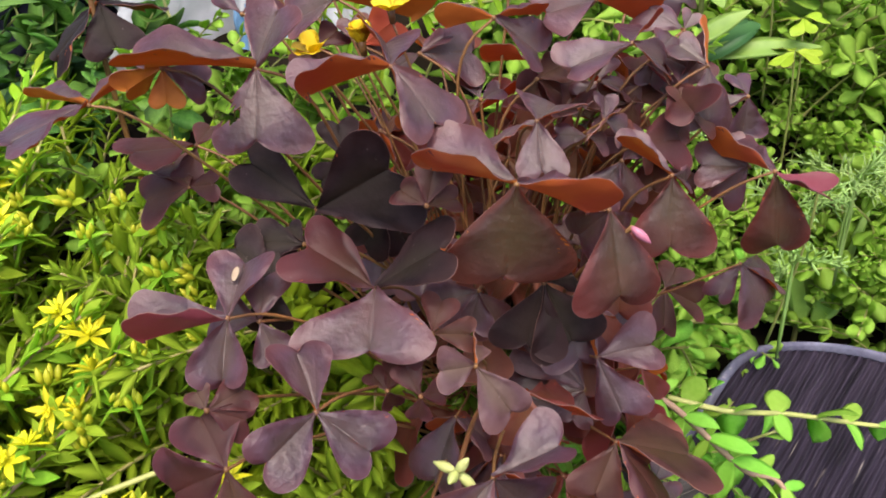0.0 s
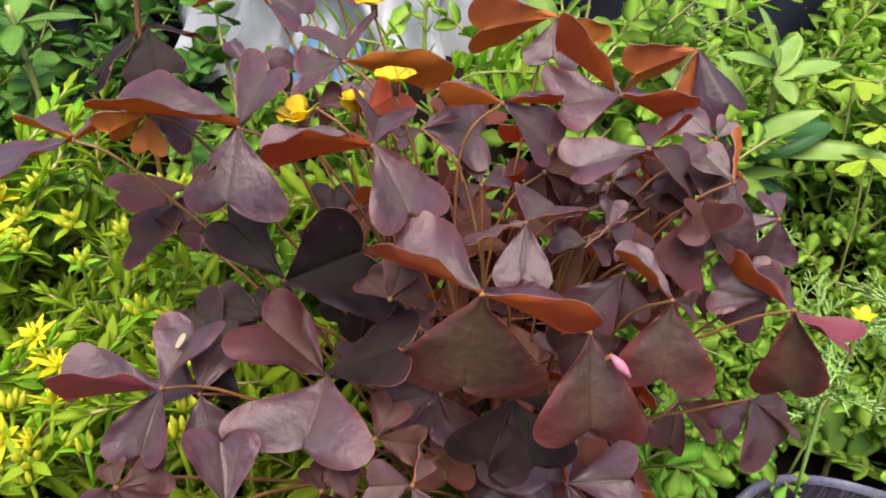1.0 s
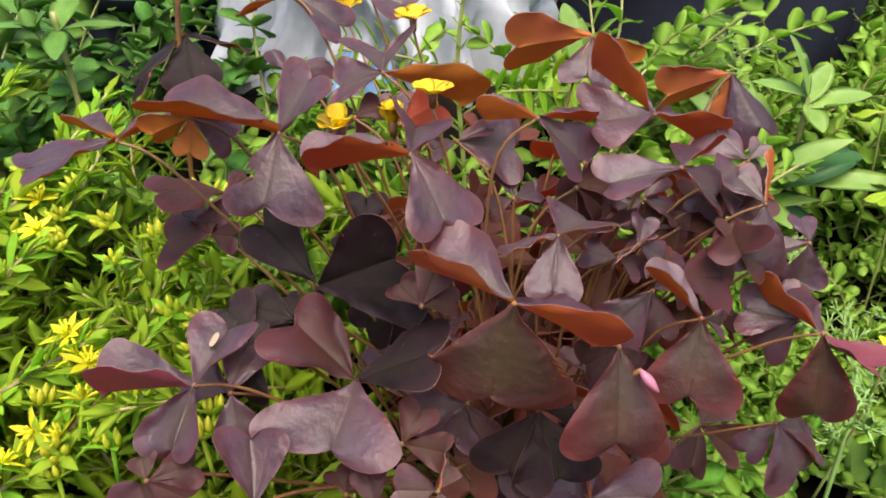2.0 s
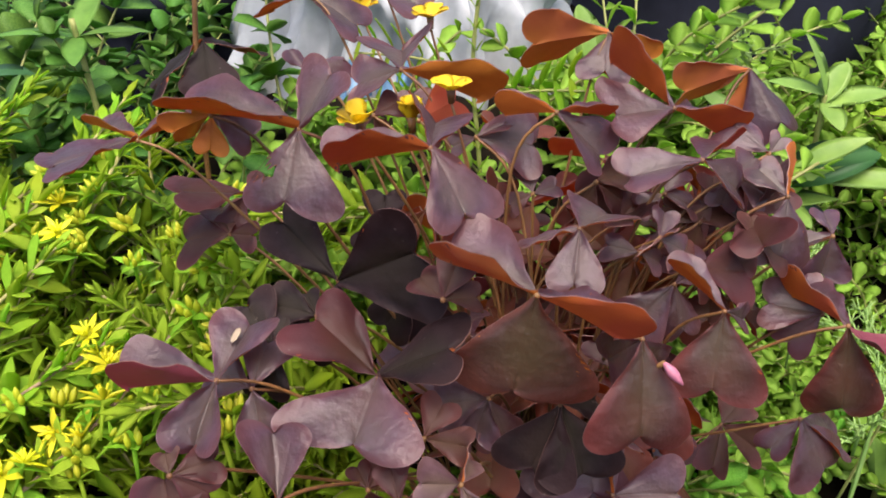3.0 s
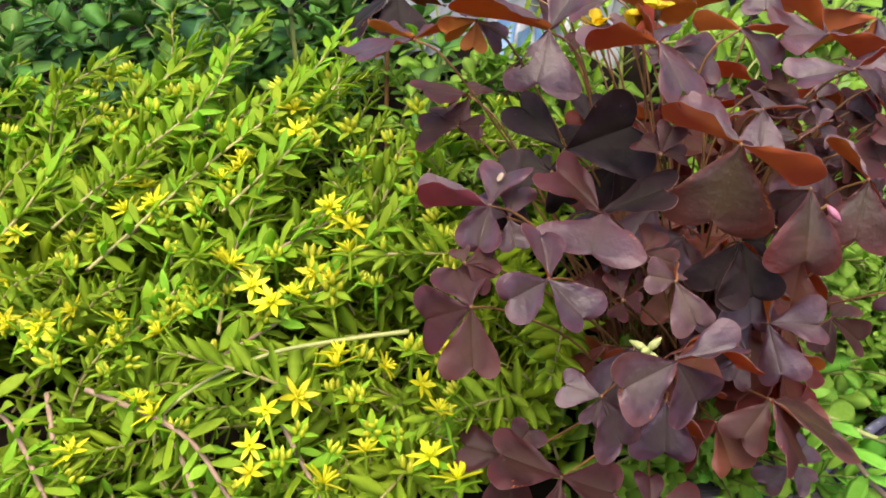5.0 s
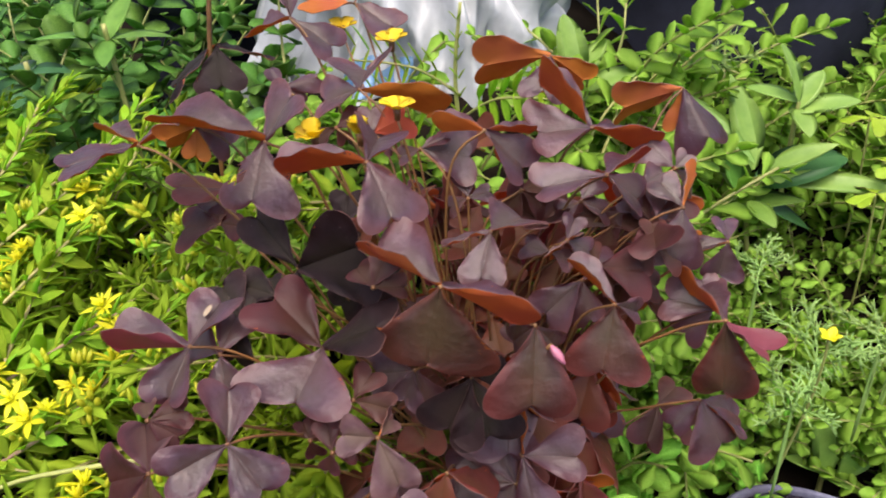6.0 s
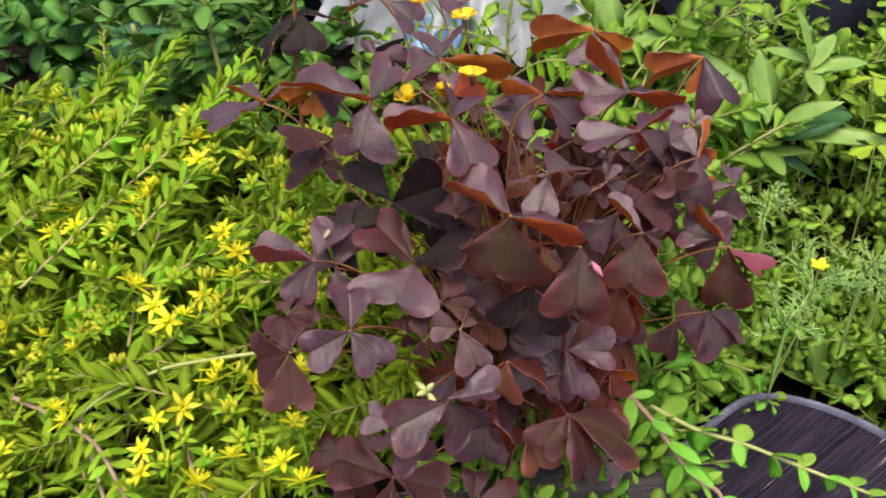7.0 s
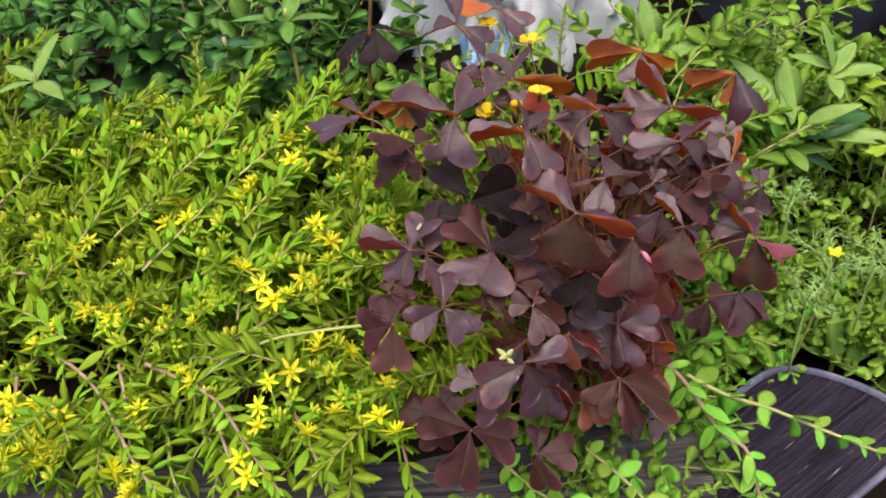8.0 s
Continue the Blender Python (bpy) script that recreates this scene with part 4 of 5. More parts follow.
def sedum_clump():
    r = random.Random(11)
    root = thing("stonecrop_clump", (-0.2, 0.16, 0.05), "dense yellow-green stonecrop with starry yellow flowers spilling over the edging", "ground cover")
    variants = [sprig_build(r, r.uniform(0.055, 0.095), r.uniform(0.05, 0.6), r.uniform(0.0125, 0.0165), r.uniform(0.29, 0.38), r.choice((2, 3, 4)), 0.0092, r.uniform(0.85, 1.15), SLIM, r.uniform(-0.12, 0.10), 0.0006, 0.0008) for _ in range(16)]

    def place(x, y):
        s = y - (0.165 + 0.40 * x)
        turn = r.gauss(58, 40)
        tip = r.uniform(0, 34)
        if s < 0.055:
            turn, tip = r.gauss(-60, 45), r.uniform(10, 55)
        if x > -0.12:
            turn, tip = r.gauss(-130, 30), r.uniform(5, 40)
        m = pose(x, y, soil_height(x, y) - 0.004, 0, 0, turn) @ pose(0, 0, 0, 0, tip, 0) @ Matrix.Scale(r.uniform(0.8, 1.2) * (0.68 if x > -0.14 and y < 0.15 else 1.0), 4)
        return (m, r.randrange(len(variants)))

    spots = scatter(r, 1500, (-0.55, -0.06, -0.01, 0.36), in_sedum, place)
    for _ in range(44):
        x = r.uniform(-0.5, -0.09)
        y = 0.165 + 0.40 * x + r.uniform(0.0, 0.045)
        m = pose(x, y, soil_height(x, y + 0.02) + r.uniform(-0.004, 0.03), 0, 0, r.gauss(-65, 35)) @ pose(0, 0, 0, 0, r.uniform(25, 75), 0) @ Matrix.Scale(r.uniform(0.65, 1.0), 4)
        spots.append((m, r.randrange(len(variants))))
    spots.sort(key=lambda s: s[0].translation.y - 0.4 * s[0].translation.x)
    plant_mass(root, "stonecrop_sprig", variants, spots, [SEDUM, SEDUM_STEM], 46)
    # flowers: five narrow pointed petals and a tuft in the middle
    star = Build()
    for k in range(6):
        a = math.radians(60 * k + 11 * math.sin(5 * k))
        star.blade(aim((0, 0, 0), (math.cos(a), math.sin(a), 0.30 + 0.25 * math.sin(3 * k))), 0.0076, 0.0025, LANCE, 0.0003, 0.05, 0.3, 0)
        for c, h in ((a + 0.5, 0.0045), (a + 0.1, 0.0030)):
            star.tube([(0, 0, 0), (0.5 * h * math.cos(c), 0.5 * h * math.sin(c), h)], 0.0002, 0.0004, 0, 4)
    for k in range(3):
        a = 2.1 * k + 0.4
        star.blade(aim((0, 0, -0.002), (math.cos(a), math.sin(a), 0.1)), 0.008, 0.003, LANCE, 0.0004, 0.1, 0.3, 1)
    star.tube([(0, 0, -0.012), (0, 0, 0.0)], 0.0005, 0.0007, 1, 5)
    star_mesh = star.mesh("flower", [PETAL, SEDUM])
    bud = Build()
    for k in range(4):
        a = 1.57 * k
        bud.spindle((0.0018 * math.cos(a), 0.0018 * math.sin(a), -0.001), (0.0026 * math.cos(a), 0.0026 * math.sin(a), 0.0035), (0.0004, 0.0010, 0.0009, 0.0002), 0, 6)
        bud.blade(aim((0, 0, -0.002), (math.cos(a + 0.8), math.sin(a + 0.8), 0.5)), 0.008, 0.003, LANCE, 0.0004, 0.1, 0.3, 1)
    bud.tube([(0, 0, -0.014), (0, 0, 0.0)], 0.0006, 0.0007, 1, 5)
    bud_mesh = bud.mesh("bud", [STAR_BUD, SEDUM])
    spread = [(-0.236, 0.128), (-0.109, 0.134), (-0.234, 0.189), (-0.187, 0.206), (-0.138, 0.156), (-0.126, 0.186), (-0.169, 0.163), (-0.068, 0.127),
               (-0.088, 0.110), (-0.066, 0.113), (-0.098, 0.098), (-0.200, 0.128), (-0.245, 0.065), (-0.265, 0.071), (-0.128, 0.103), (-0.176, 0.237),
               (-0.170, 0.226), (-0.122, 0.176), (-0.192, 0.087), (-0.248, 0.053), (-0.126, 0.080), (-0.283, 0.154), (-0.169, 0.105), (-0.266, 0.114),
              (-0.255, 0.050), (-0.237, 0.047), (-0.232, 0.061), (-0.235, 0.072), (-0.128, 0.115), (-0.092, 0.137), (-0.177, 0.062), (-0.268, 0.061), (-0.075, 0.146), (-0.183, 0.132)]
    for x, y in spread:
        z = 0.117 + 0.5 * (y - 0.13)
        count = r.choice((1, 1, 2, 2)) if x > -0.15 and y < 0.15 else r.choice((1, 2, 3, 4))
        for k in range(count + 2):
            dx, dy = (r.uniform(-0.015, 0.015), r.uniform(-0.012, 0.012)) if k else (0, 0)
            m = pose(x + dx, y + dy, z + 0.5 * dy - 0.0015 * k, r.uniform(-5, 60), r.uniform(-30, 30), r.uniform(0, 360)) @ Matrix.Scale(r.uniform(0.8, 1.25), 4)
            part("flower" if k < count else "bud", star_mesh if k < count else bud_mesh, root, "", Matrix.Translation(-root.location) @ m)
    # unopened bud clusters at the sprig tips
    for _ in range(230):
        x, y = r.uniform(-0.36, -0.07), r.uniform(0.07, 0.26)
        if y - 0.165 - 0.40 * x < 0.035 or y > 0.26 + 0.35 * (x + 0.12) + 0.06:
            continue
        m = pose(x, y, 0.117 + 0.5 * (y - 0.13) + r.uniform(-0.012, 0.0), r.uniform(0, 50), r.uniform(-30, 30), r.uniform(0, 360)) @ Matrix.Scale(r.uniform(0.8, 1.3), 4)
        part("bud", bud_mesh, root, "", Matrix.Translation(-root.location) @ m)
    return root


stonecrop = sedum_clump()


def trailing(root, points, size, ratio, whorl, gap, mats, shape, radius, spread=1.0, name="runner"):
    """A long bare-based stem with leaves, through the given places."""
    r = random.Random(int(points[0][0] * 10000))
    base = Vector(root.location)
    path = [p - base for p in curve_points(points, 8)]
    b = Build()
    b.tube(path, radius, radius * 0.7)
    stem = part(name, b.mesh(name, [mats[1]]), root)
    for m, ln, wd in sprig_leaves(r, path, size, ratio, whorl, gap, spread, 0.05):
        q = Build()
        q.blade(Matrix(), ln, wd, shape, 0.0006, r.uniform(0.0, 0.3), 0.2, 0, 0.02, r.random() * 6)
        part("leaf", q.mesh("leaf", [mats[0]]), stem, "", m)


for hang in ([(-0.255, 0.100, 0.101), (-0.222, 0.090, 0.096), (-0.182, 0.066, 0.084), (-0.162, 0.058, 0.080)], [(-0.201, 0.108, 0.105), (-0.155, 0.102, 0.102), (-0.125, 0.086, 0.094), (-0.100, 0.073, 0.087)],
             [(-0.317, 0.134, 0.118), (-0.294, 0.137, 0.120), (-0.273, 0.137, 0.119)], [(-0.075, 0.140, 0.100), (-0.060, 0.120, 0.080), (-0.045, 0.100, 0.060)],
             [(-0.225, 0.110, 0.095), (-0.200, 0.085, 0.088), (-0.185, 0.062, 0.070), (-0.178, 0.050, 0.055)], [(-0.175, 0.115, 0.095), (-0.150, 0.095, 0.088), (-0.132, 0.078, 0.072), (-0.125, 0.066, 0.055)],
             [(-0.285, 0.090, 0.085), (-0.265, 0.065, 0.078), (-0.250, 0.045, 0.062)], [(-0.130, 0.125, 0.095), (-0.105, 0.105, 0.085), (-0.085, 0.092, 0.066)]):
    trailing(stonecrop, hang, 0.0140, 0.36, 3, 0.0105, (SEDUM, PINK_STEM), POINTED, 0.0011, 1.05)


for runner in ([(-0.233, 0.153, 0.125), (-0.204, 0.205, 0.154), (-0.181, 0.237, 0.173), (-0.168, 0.278, 0.197)], [(-0.296, 0.128, 0.113), (-0.279, 0.168, 0.137), (-0.276, 0.200, 0.157)],
               [(-0.263, 0.167, 0.132), (-0.245, 0.198, 0.151), (-0.220, 0.235, 0.173), (-0.222, 0.270, 0.193)], [(-0.359, 0.172, 0.135), (-0.344, 0.193, 0.150), (-0.327, 0.231, 0.172)],
               [(-0.187, 0.187, 0.142), (-0.175, 0.202, 0.154), (-0.163, 0.217, 0.165)], [(-0.258, 0.110, 0.104), (-0.284, 0.114, 0.110), (-0.307, 0.113, 0.113)]):
    trailing(stonecrop, runner, 0.0150, 0.34, 3, 0.0075, (SEDUM, SEDUM_STEM), POINTED, 0.0008, 0.95)

more = random.Random(17)
for k in range(11):
    x, y = more.uniform(-0.36, -0.14), more.uniform(0.12, 0.235)
    along, reach, sway = radians(more.gauss(52, 20)), more.uniform(0.045, 0.085), more.uniform(-0.008, 0.008)
    pts = [(x + f * reach * math.cos(along) - w * math.sin(along), y + f * reach * math.sin(along) + w * math.cos(along), 0.100 + 0.55 * (y - 0.13 + f * reach * math.sin(along)) + 0.014 * f * f)
           for f, w in ((0, 0), (0.4, sway), (0.75, sway * 0.6), (1, -sway * 0.4))]
    trailing(stonecrop, pts, 0.0150, 0.37, 3, 0.0066, (SEDUM, (PINK_STEM, SEDUM_STEM)[k % 2]), POINTED, 0.0009, 0.8)


def grass_stem():
    b = Build()
    pts = [(-0.170, 0.104, 0.060), (-0.170, 0.104, 0.095), (-0.159, 0.114, 0.110), (-0.138, 0.132, 0.118), (-0.114, 0.142, 0.123), (-0.088, 0.151, 0.127)]
    b.tube([Vector(p) for p in curve_points(pts, 6)], 0.0007, 0.0009, 0, 6)
    tagged(new("grass_stem", b.mesh("grass_stem", [WEED_STEM])), "single pale green stem arching over the stonecrop", "grass")


grass_stem()


# ---- chickweed and herbs ----
def in_weed(x, y):
    s = y - (0.150 + 0.40 * min(x, 0.1))
    inside = s > 0.03 and (x > -0.02 or y > 0.335)
    sack = -0.25 < x < 0.005 and y > 0.315
    pot = -0.03 < x < 0.085 and y > 0.53
    broad = 0.068 < x < 0.185 and -0.042 < y - 0.402 - 0.12 * (x - 0.1) < 0.034
    board = 0.055 < x < 0.23 and y < 0.335
    return inside and not (sack or pot or broad or board) and x > -0.22


def weed_patch():
    r = random.Random(21)
    root = thing("chickweed_patch", (0.12, 0.36, 0.03), "bright green chickweed with small rounded leaves on trailing stems", "weeds")
    variants = [sprig_build(r, r.uniform(0.045, 0.075), r.uniform(0.1, 0.6), r.uniform(0.009, 0.012), r.uniform(0.72, 0.95), 2, 0.0095, 1.15, ROUND, r.uniform(-0.05, 0.25), 0.0004, 0.0007) for _ in range(10)]
    variants += [sprig_build(r, r.uniform(0.05, 0.075), r.uniform(0.1, 0.5), r.uniform(0.013, 0.017), r.uniform(0.45, 0.65), 2, 0.013, 1.1, SPOON, 0.2, 0.0004, 0.0008) for _ in range(6)]

    def place(x, y):
        m = pose(x, y, soil_height(x, y) - 0.003, 0, 0, r.uniform(-150, 30)) @ pose(0, 0, 0, 0, r.uniform(0, 40), 0) @ Matrix.Scale(r.uniform(0.75, 1.3) * (1 + 0.18 * smooth(0.28, 0.45, y)) * (1 - 0.55 * math.exp(-((x - 0.11) / 0.06) ** 2 - ((y - 0.37) / 0.05) ** 2)), 4)
        return (m, r.randrange(len(variants)))

    spots = scatter(r, 2100, (-0.22, 0.14, 0.60, 0.80), in_weed, place)
    spots += scatter(r, 330, (0.0, 0.21, 0.24, 0.39), lambda x, y: in_weed(x, y) and (x < 0.035 or y > 0.318), place)
    spots += scatter(r, 90, (0.16, 0.27, 0.40, 0.37), in_weed, place)
    for _ in range(150):
        x, y = r.uniform(0.04, 0.32), r.uniform(0.292, 0.37)
        if 0.62 * x + 0.78 * y < 0.347 and 0.78 * x - 0.62 * y > -0.118:
            continue
        m = pose(x, y, soil_height(x, y) - 0.003, 0, 0, r.uniform(30, 150)) @ pose(0, 0, 0, 0, r.uniform(0, 30), 0) @ Matrix.Scale(r.uniform(0.55, 0.9), 4)
        spots.append((m, r.randrange(len(variants))))
    for _ in range(85):
        x, y = r.uniform(-0.17, 0.02), r.uniform(0.262, 0.372)
        m = pose(x, y, soil_height(x, y) - 0.003, 0, 0, r.uniform(-150, 30)) @ pose(0, 0, 0, 0, r.uniform(0, 18), 0) @ Matrix.Scale(r.uniform(0.7, 1.1) * (1 + 0.15 * smooth(0.30, 0.36, y)), 4)
        spots.append((m, r.randrange(len(variants))))
    for _ in range(70):
        x, y = r.uniform(0.175, 0.28), r.uniform(0.37, 0.48)
        m = pose(x, y, soil_height(x, y) - 0.003, 0, 0, r.uniform(0, 360)) @ pose(0, 0, 0, 0, r.uniform(0, 25), 0) @ Matrix.Scale(r.uniform(0.6, 0.9), 4)
        spots.append((m, r.randrange(len(variants))))
    for x, y, z in ((0.060, 0.262, 0.01), (0.052, 0.270, 0.015), (0.068, 0.272, 0.015), (0.040, 0.262, 0.015), (0.066, 0.235, -0.01), (0.074, 0.214, -0.03), (0.055, 0.215, -0.01), (0.072, 0.241, 0.0), (0.070, 0.224, -0.015), (0.050, 0.245, 0.01), (0.030, 0.255, 0.02), (0.062, 0.232, 0.0), (0.045, 0.222, 0.005)):
        for _ in range(2):
            m = pose(x + r.uniform(-0.008, 0.008), y + r.uniform(-0.006, 0.006), z - 0.01, 0, 0, r.uniform(-150, 30)) @ pose(0, 0, 0, 0, r.uniform(0, 40), 0) @ Matrix.Scale(r.uniform(0.5, 0.75), 4)
            spots.append((m, r.randrange(len(variants))))
    for _ in range(26):
        x = r.uniform(-0.04, 0.075)
        y = 0.168 + 0.45 * x + r.uniform(-0.03, 0.03)
        m = pose(x, y, 0.022, 0, 0, r.uniform(-150, 30)) @ pose(0, 0, 0, 0, r.uniform(20, 75), 0) @ Matrix.Scale(r.uniform(0.5, 0.85), 4)
        spots.append((m, r.randrange(len(variants))))
    for _ in range(70):
        x = r.uniform(0.06, 0.22)
        y = r.uniform(0.285, 0.35)
        if 0.62 * x + 0.78 * y < 0.347 and 0.78 * x - 0.62 * y > -0.118:
            continue
        m = pose(x, y, soil_height(x, y) - 0.003, 0, 0, r.uniform(0, 360)) @ pose(0, 0, 0, 0, r.uniform(0, 30), 0) @ Matrix.Scale(r.uniform(0.6, 0.95), 4)
        spots.append((m, r.randrange(len(variants))))
    for _ in range(60):
        x, y = r.uniform(0.085, 0.24), r.uniform(0.315, 0.36)
        m = pose(x, y, soil_height(x, y) + 0.012, 0, 0, r.uniform(-160, -20)) @ pose(0, 0, 0, 0, r.uniform(5, 45), 0) @ Matrix.Scale(r.uniform(0.5, 0.8), 4)
        spots.append((m, r.randrange(len(variants))))
    for _ in range(60):
        x, y = r.uniform(-0.005, 0.065), r.uniform(0.345, 0.47)
        m = pose(x, y, soil_height(x, y) - 0.003, 0, 0, r.uniform(0, 360)) @ pose(0, 0, 0, 0, r.uniform(0, 18), 0) @ Matrix.Scale(r.uniform(1.2, 1.7), 4)
        spots.append((m, r.randrange(len(variants))))
    # room for the larger-leaved weeds
    crowd = ((0.142, 0.316, 0.024, 0.022), (0.112, 0.408, 0.054, 0.030), (0.105, 0.450, 0.036, 0.016))
    spots = [s for s in spots if not any(abs(s[0].translation.x - cx) < wx and abs(s[0].translation.y - cy) < wy for cx, cy, wx, wy in crowd)]
    for _ in range(190):
        x, y = r.uniform(0.055, 0.195), r.uniform(0.338, 0.475)
        m = pose(x, y, soil_height(x, y) - 0.003, 0, 0, r.uniform(0, 360)) @ pose(0, 0, 0, 0, r.uniform(0, 45), 0) @ Matrix.Scale(r.uniform(0.5, 0.85), 4)
        spots.append((m, r.randrange(len(variants))))
    spots.sort(key=lambda s: (s[0].translation - Vector((0.10, 0.25, 0))).length)
    plant_mass(root, "chickweed_sprig", variants, spots, [WEED, WEED_STEM], 76)
    trailing(root, [(0.048, 0.208, 0.091), (0.061, 0.205, 0.081), (0.083, 0.197, 0.059), (0.096, 0.196, 0.052), (0.107, 0.184, 0.031)], 0.015, 0.45, 3, 0.017, (WEED, PINK_STEM), OVAL, 0.0013)
    trailing(root, [(0.060, 0.222, 0.070), (0.081, 0.217, 0.067), (0.104, 0.221, 0.060), (0.128, 0.224, 0.051), (0.162, 0.229, 0.038)], 0.0135, 0.7, 2, 0.018, (WEED, WEED_STEM), OVAL, 0.0012)
    trailing(root, [(-0.02, 0.150, 0.05), (0.00, 0.138, 0.052), (0.025, 0.132, 0.05), (0.05, 0.128, 0.04)], 0.013, 0.75, 2, 0.012, (WEED, WEED_STEM), OVAL, 0.001)
    trailing(root, [(0.02, 0.165, 0.06), (0.04, 0.155, 0.058), (0.055, 0.15, 0.05), (0.07, 0.15, 0.035)], 0.012, 0.75, 2, 0.011, (WEED, WEED_STEM), OVAL, 0.001)


weed_patch()


def in_herb(x, y):
    return x < -0.12 and y > 0.300 - 0.055 * smooth(-0.26, -0.34, x) and not (x > -0.235 and y > 0.365)


def herb_patch():
    r = random.Random(31)
    root = thing("herb_patch", (-0.3, 0.34, 0.13), "shaded mid-green herbs with paired oval leaves", "herbs")
    variants = [sprig_build(r, r.uniform(0.11, 0.165), r.uniform(0.0, 0.25), r.uniform(0.016, 0.023), r.uniform(0.72, 0.92), r.choice((2, 4, 4)), 0.022, 1.25, ROUND, 0.15, 0.0005, 0.0009) for _ in range(10)]

    def place(x, y):
        m = pose(x, y, soil_height(x, y) - 0.004, 0, 0, r.uniform(0, 360)) @ pose(0, 0, 0, 0, r.uniform(0, 20), 0) @ Matrix.Scale(r.uniform(0.8, 1.2), 4)
        return (m, r.randrange(len(variants)))

    spots = scatter(r, 112, (-0.85, 0.2, -0.12, 0.85), in_herb, place)
    spots += [place(r.uniform(-0.37, -0.235), r.uniform(0.36, 0.50)) for _ in range(34)]
    spots.sort(key=lambda s: (s[0].translation - Vector((-0.28, 0.27, 0))).length)
    plant_mass(root, "herb_sprig", variants, spots, [HERB, WEED_STEM], 50)


herb_patch()


# ---- single leafy plants ----
def fine_shape(shape):
    """The same outline with more stations along it."""
    return [(p.x, max(0.02, p.y)) for p in curve_points([(u, w, 0) for u, w in shape], 3)]


def rosette(name, at, label, category, blades, mat, stem_from):
    """A plant of a few separate blades: each (azimuth, rise, length, width, twist, start offset)."""
    root = thing(name, at, label, category)
    b = Build()
    b.tube(curve_points([stem_from, (0, 0, -0.01), (0, 0, 0.004)], 5), 0.0016, 0.0011)
    part("stem", b.mesh("stem", [WEED_STEM]), root)
    for az, el, ln, wd, tw, dx, dy, dz, *other in blades:
        q = Build()
        d = (math.cos(radians(az)) * math.cos(radians(el)), math.sin(radians(az)) * math.cos(radians(el)), math.sin(radians(el)))
        q.blade(Matrix(), ln, wd, fine_shape(OVAL if wd > 0.42 * ln else LANCE), 0.0004, 0.16, 0.22, 0, 0.002, az)
        part("leaf", q.mesh("leaf", other or [mat]), root, "", aim((dx, dy, dz), d, tw))


rosette("broadleaf_plant", (0.092, 0.420, 0.105), "broadleaf weed with long pale green pointed leaves", "weed",
        [(-2, 7, 0.070, 0.014, 28, 0.006, 0, 0.012), (0, 34, 0.036, 0.012, 35, 0.006, 0, 0.018), (-6, 20, 0.044, 0.014, 20, -0.015, 0, -0.006), (4, 30, 0.046, 0.034, 12, 0.002, 0.006, 0.006, DEEP),
         (168, 40, 0.062, 0.013, -35, 0, 0, 0.021), (130, 66, 0.052, 0.021, 0, 0, 0.004, 0.015), (100, 55, 0.034, 0.018, 0, -0.008, 0.002, 0.004), (130, 68, 0.031, 0.013, 0, -0.006, 0, 0.002, HERB),
         (10, -20, 0.034, 0.014, 10, 0.004, -0.004, 0.0, DEEP), (-60, 5, 0.026, 0.011, 10, 0.0, -0.004, 0.0)], BROAD, (0.01, 0.01, -0.075))
rosette("broadleaf_plant", (0.110, 0.450, 0.146), "weed with broad oval light green leaves", "weed",
        [(150, 72, 0.032, 0.016, 10, 0, 0, 0.004), (4, 20, 0.035, 0.015, 20, -0.004, 0, -0.002), (172, 18, 0.028, 0.012, -10, 0, 0, 0.004), (-70, -10, 0.022, 0.012, 0, 0, 0, 0), (60, 45, 0.026, 0.014, 0, 0, 0, 0)], BROAD, (0.0, 0.0, -0.10))


rosette("broadleaf_plant", (-0.002, 0.405, 0.165), "weed with broad oval light green leaves", "weed",
        [(120, 66, 0.036, 0.018, 10, 0, 0, 0.004), (20, 25, 0.032, 0.014, 20, 0.004, 0, 0.0), (-80, 10, 0.026, 0.014, 0, 0, 0, 0), (60, 50, 0.030, 0.015, 0, 0, 0, 0.002)], BROAD, (0.0, 0.0, -0.13))


def clover(at, turn):
    """Three blunt notched leaflets on a thin stalk."""
    root = thing("clover_plant", at, "yellow-green three-leaved clover among the chickweed", "weed", "clover leaves")
    b = Build()
    b.tube(curve_points([(0.004, 0.006, -0.075), (0.002, 0, -0.03), (0, 0, 0)], 5), 0.0007, 0.0005)
    part("stem", b.mesh("stem", [WEED_STEM]), root)
    for k in range(3):
        d = (math.cos(radians(turn + 120 * k)), math.sin(radians(turn + 120 * k)), -0.15)
        part("leaflet", leaflet_mesh(0.0115, 8, 1.1, CLOVER, None, CLOVER), root, "", aim((0, 0, 0), d, 10))


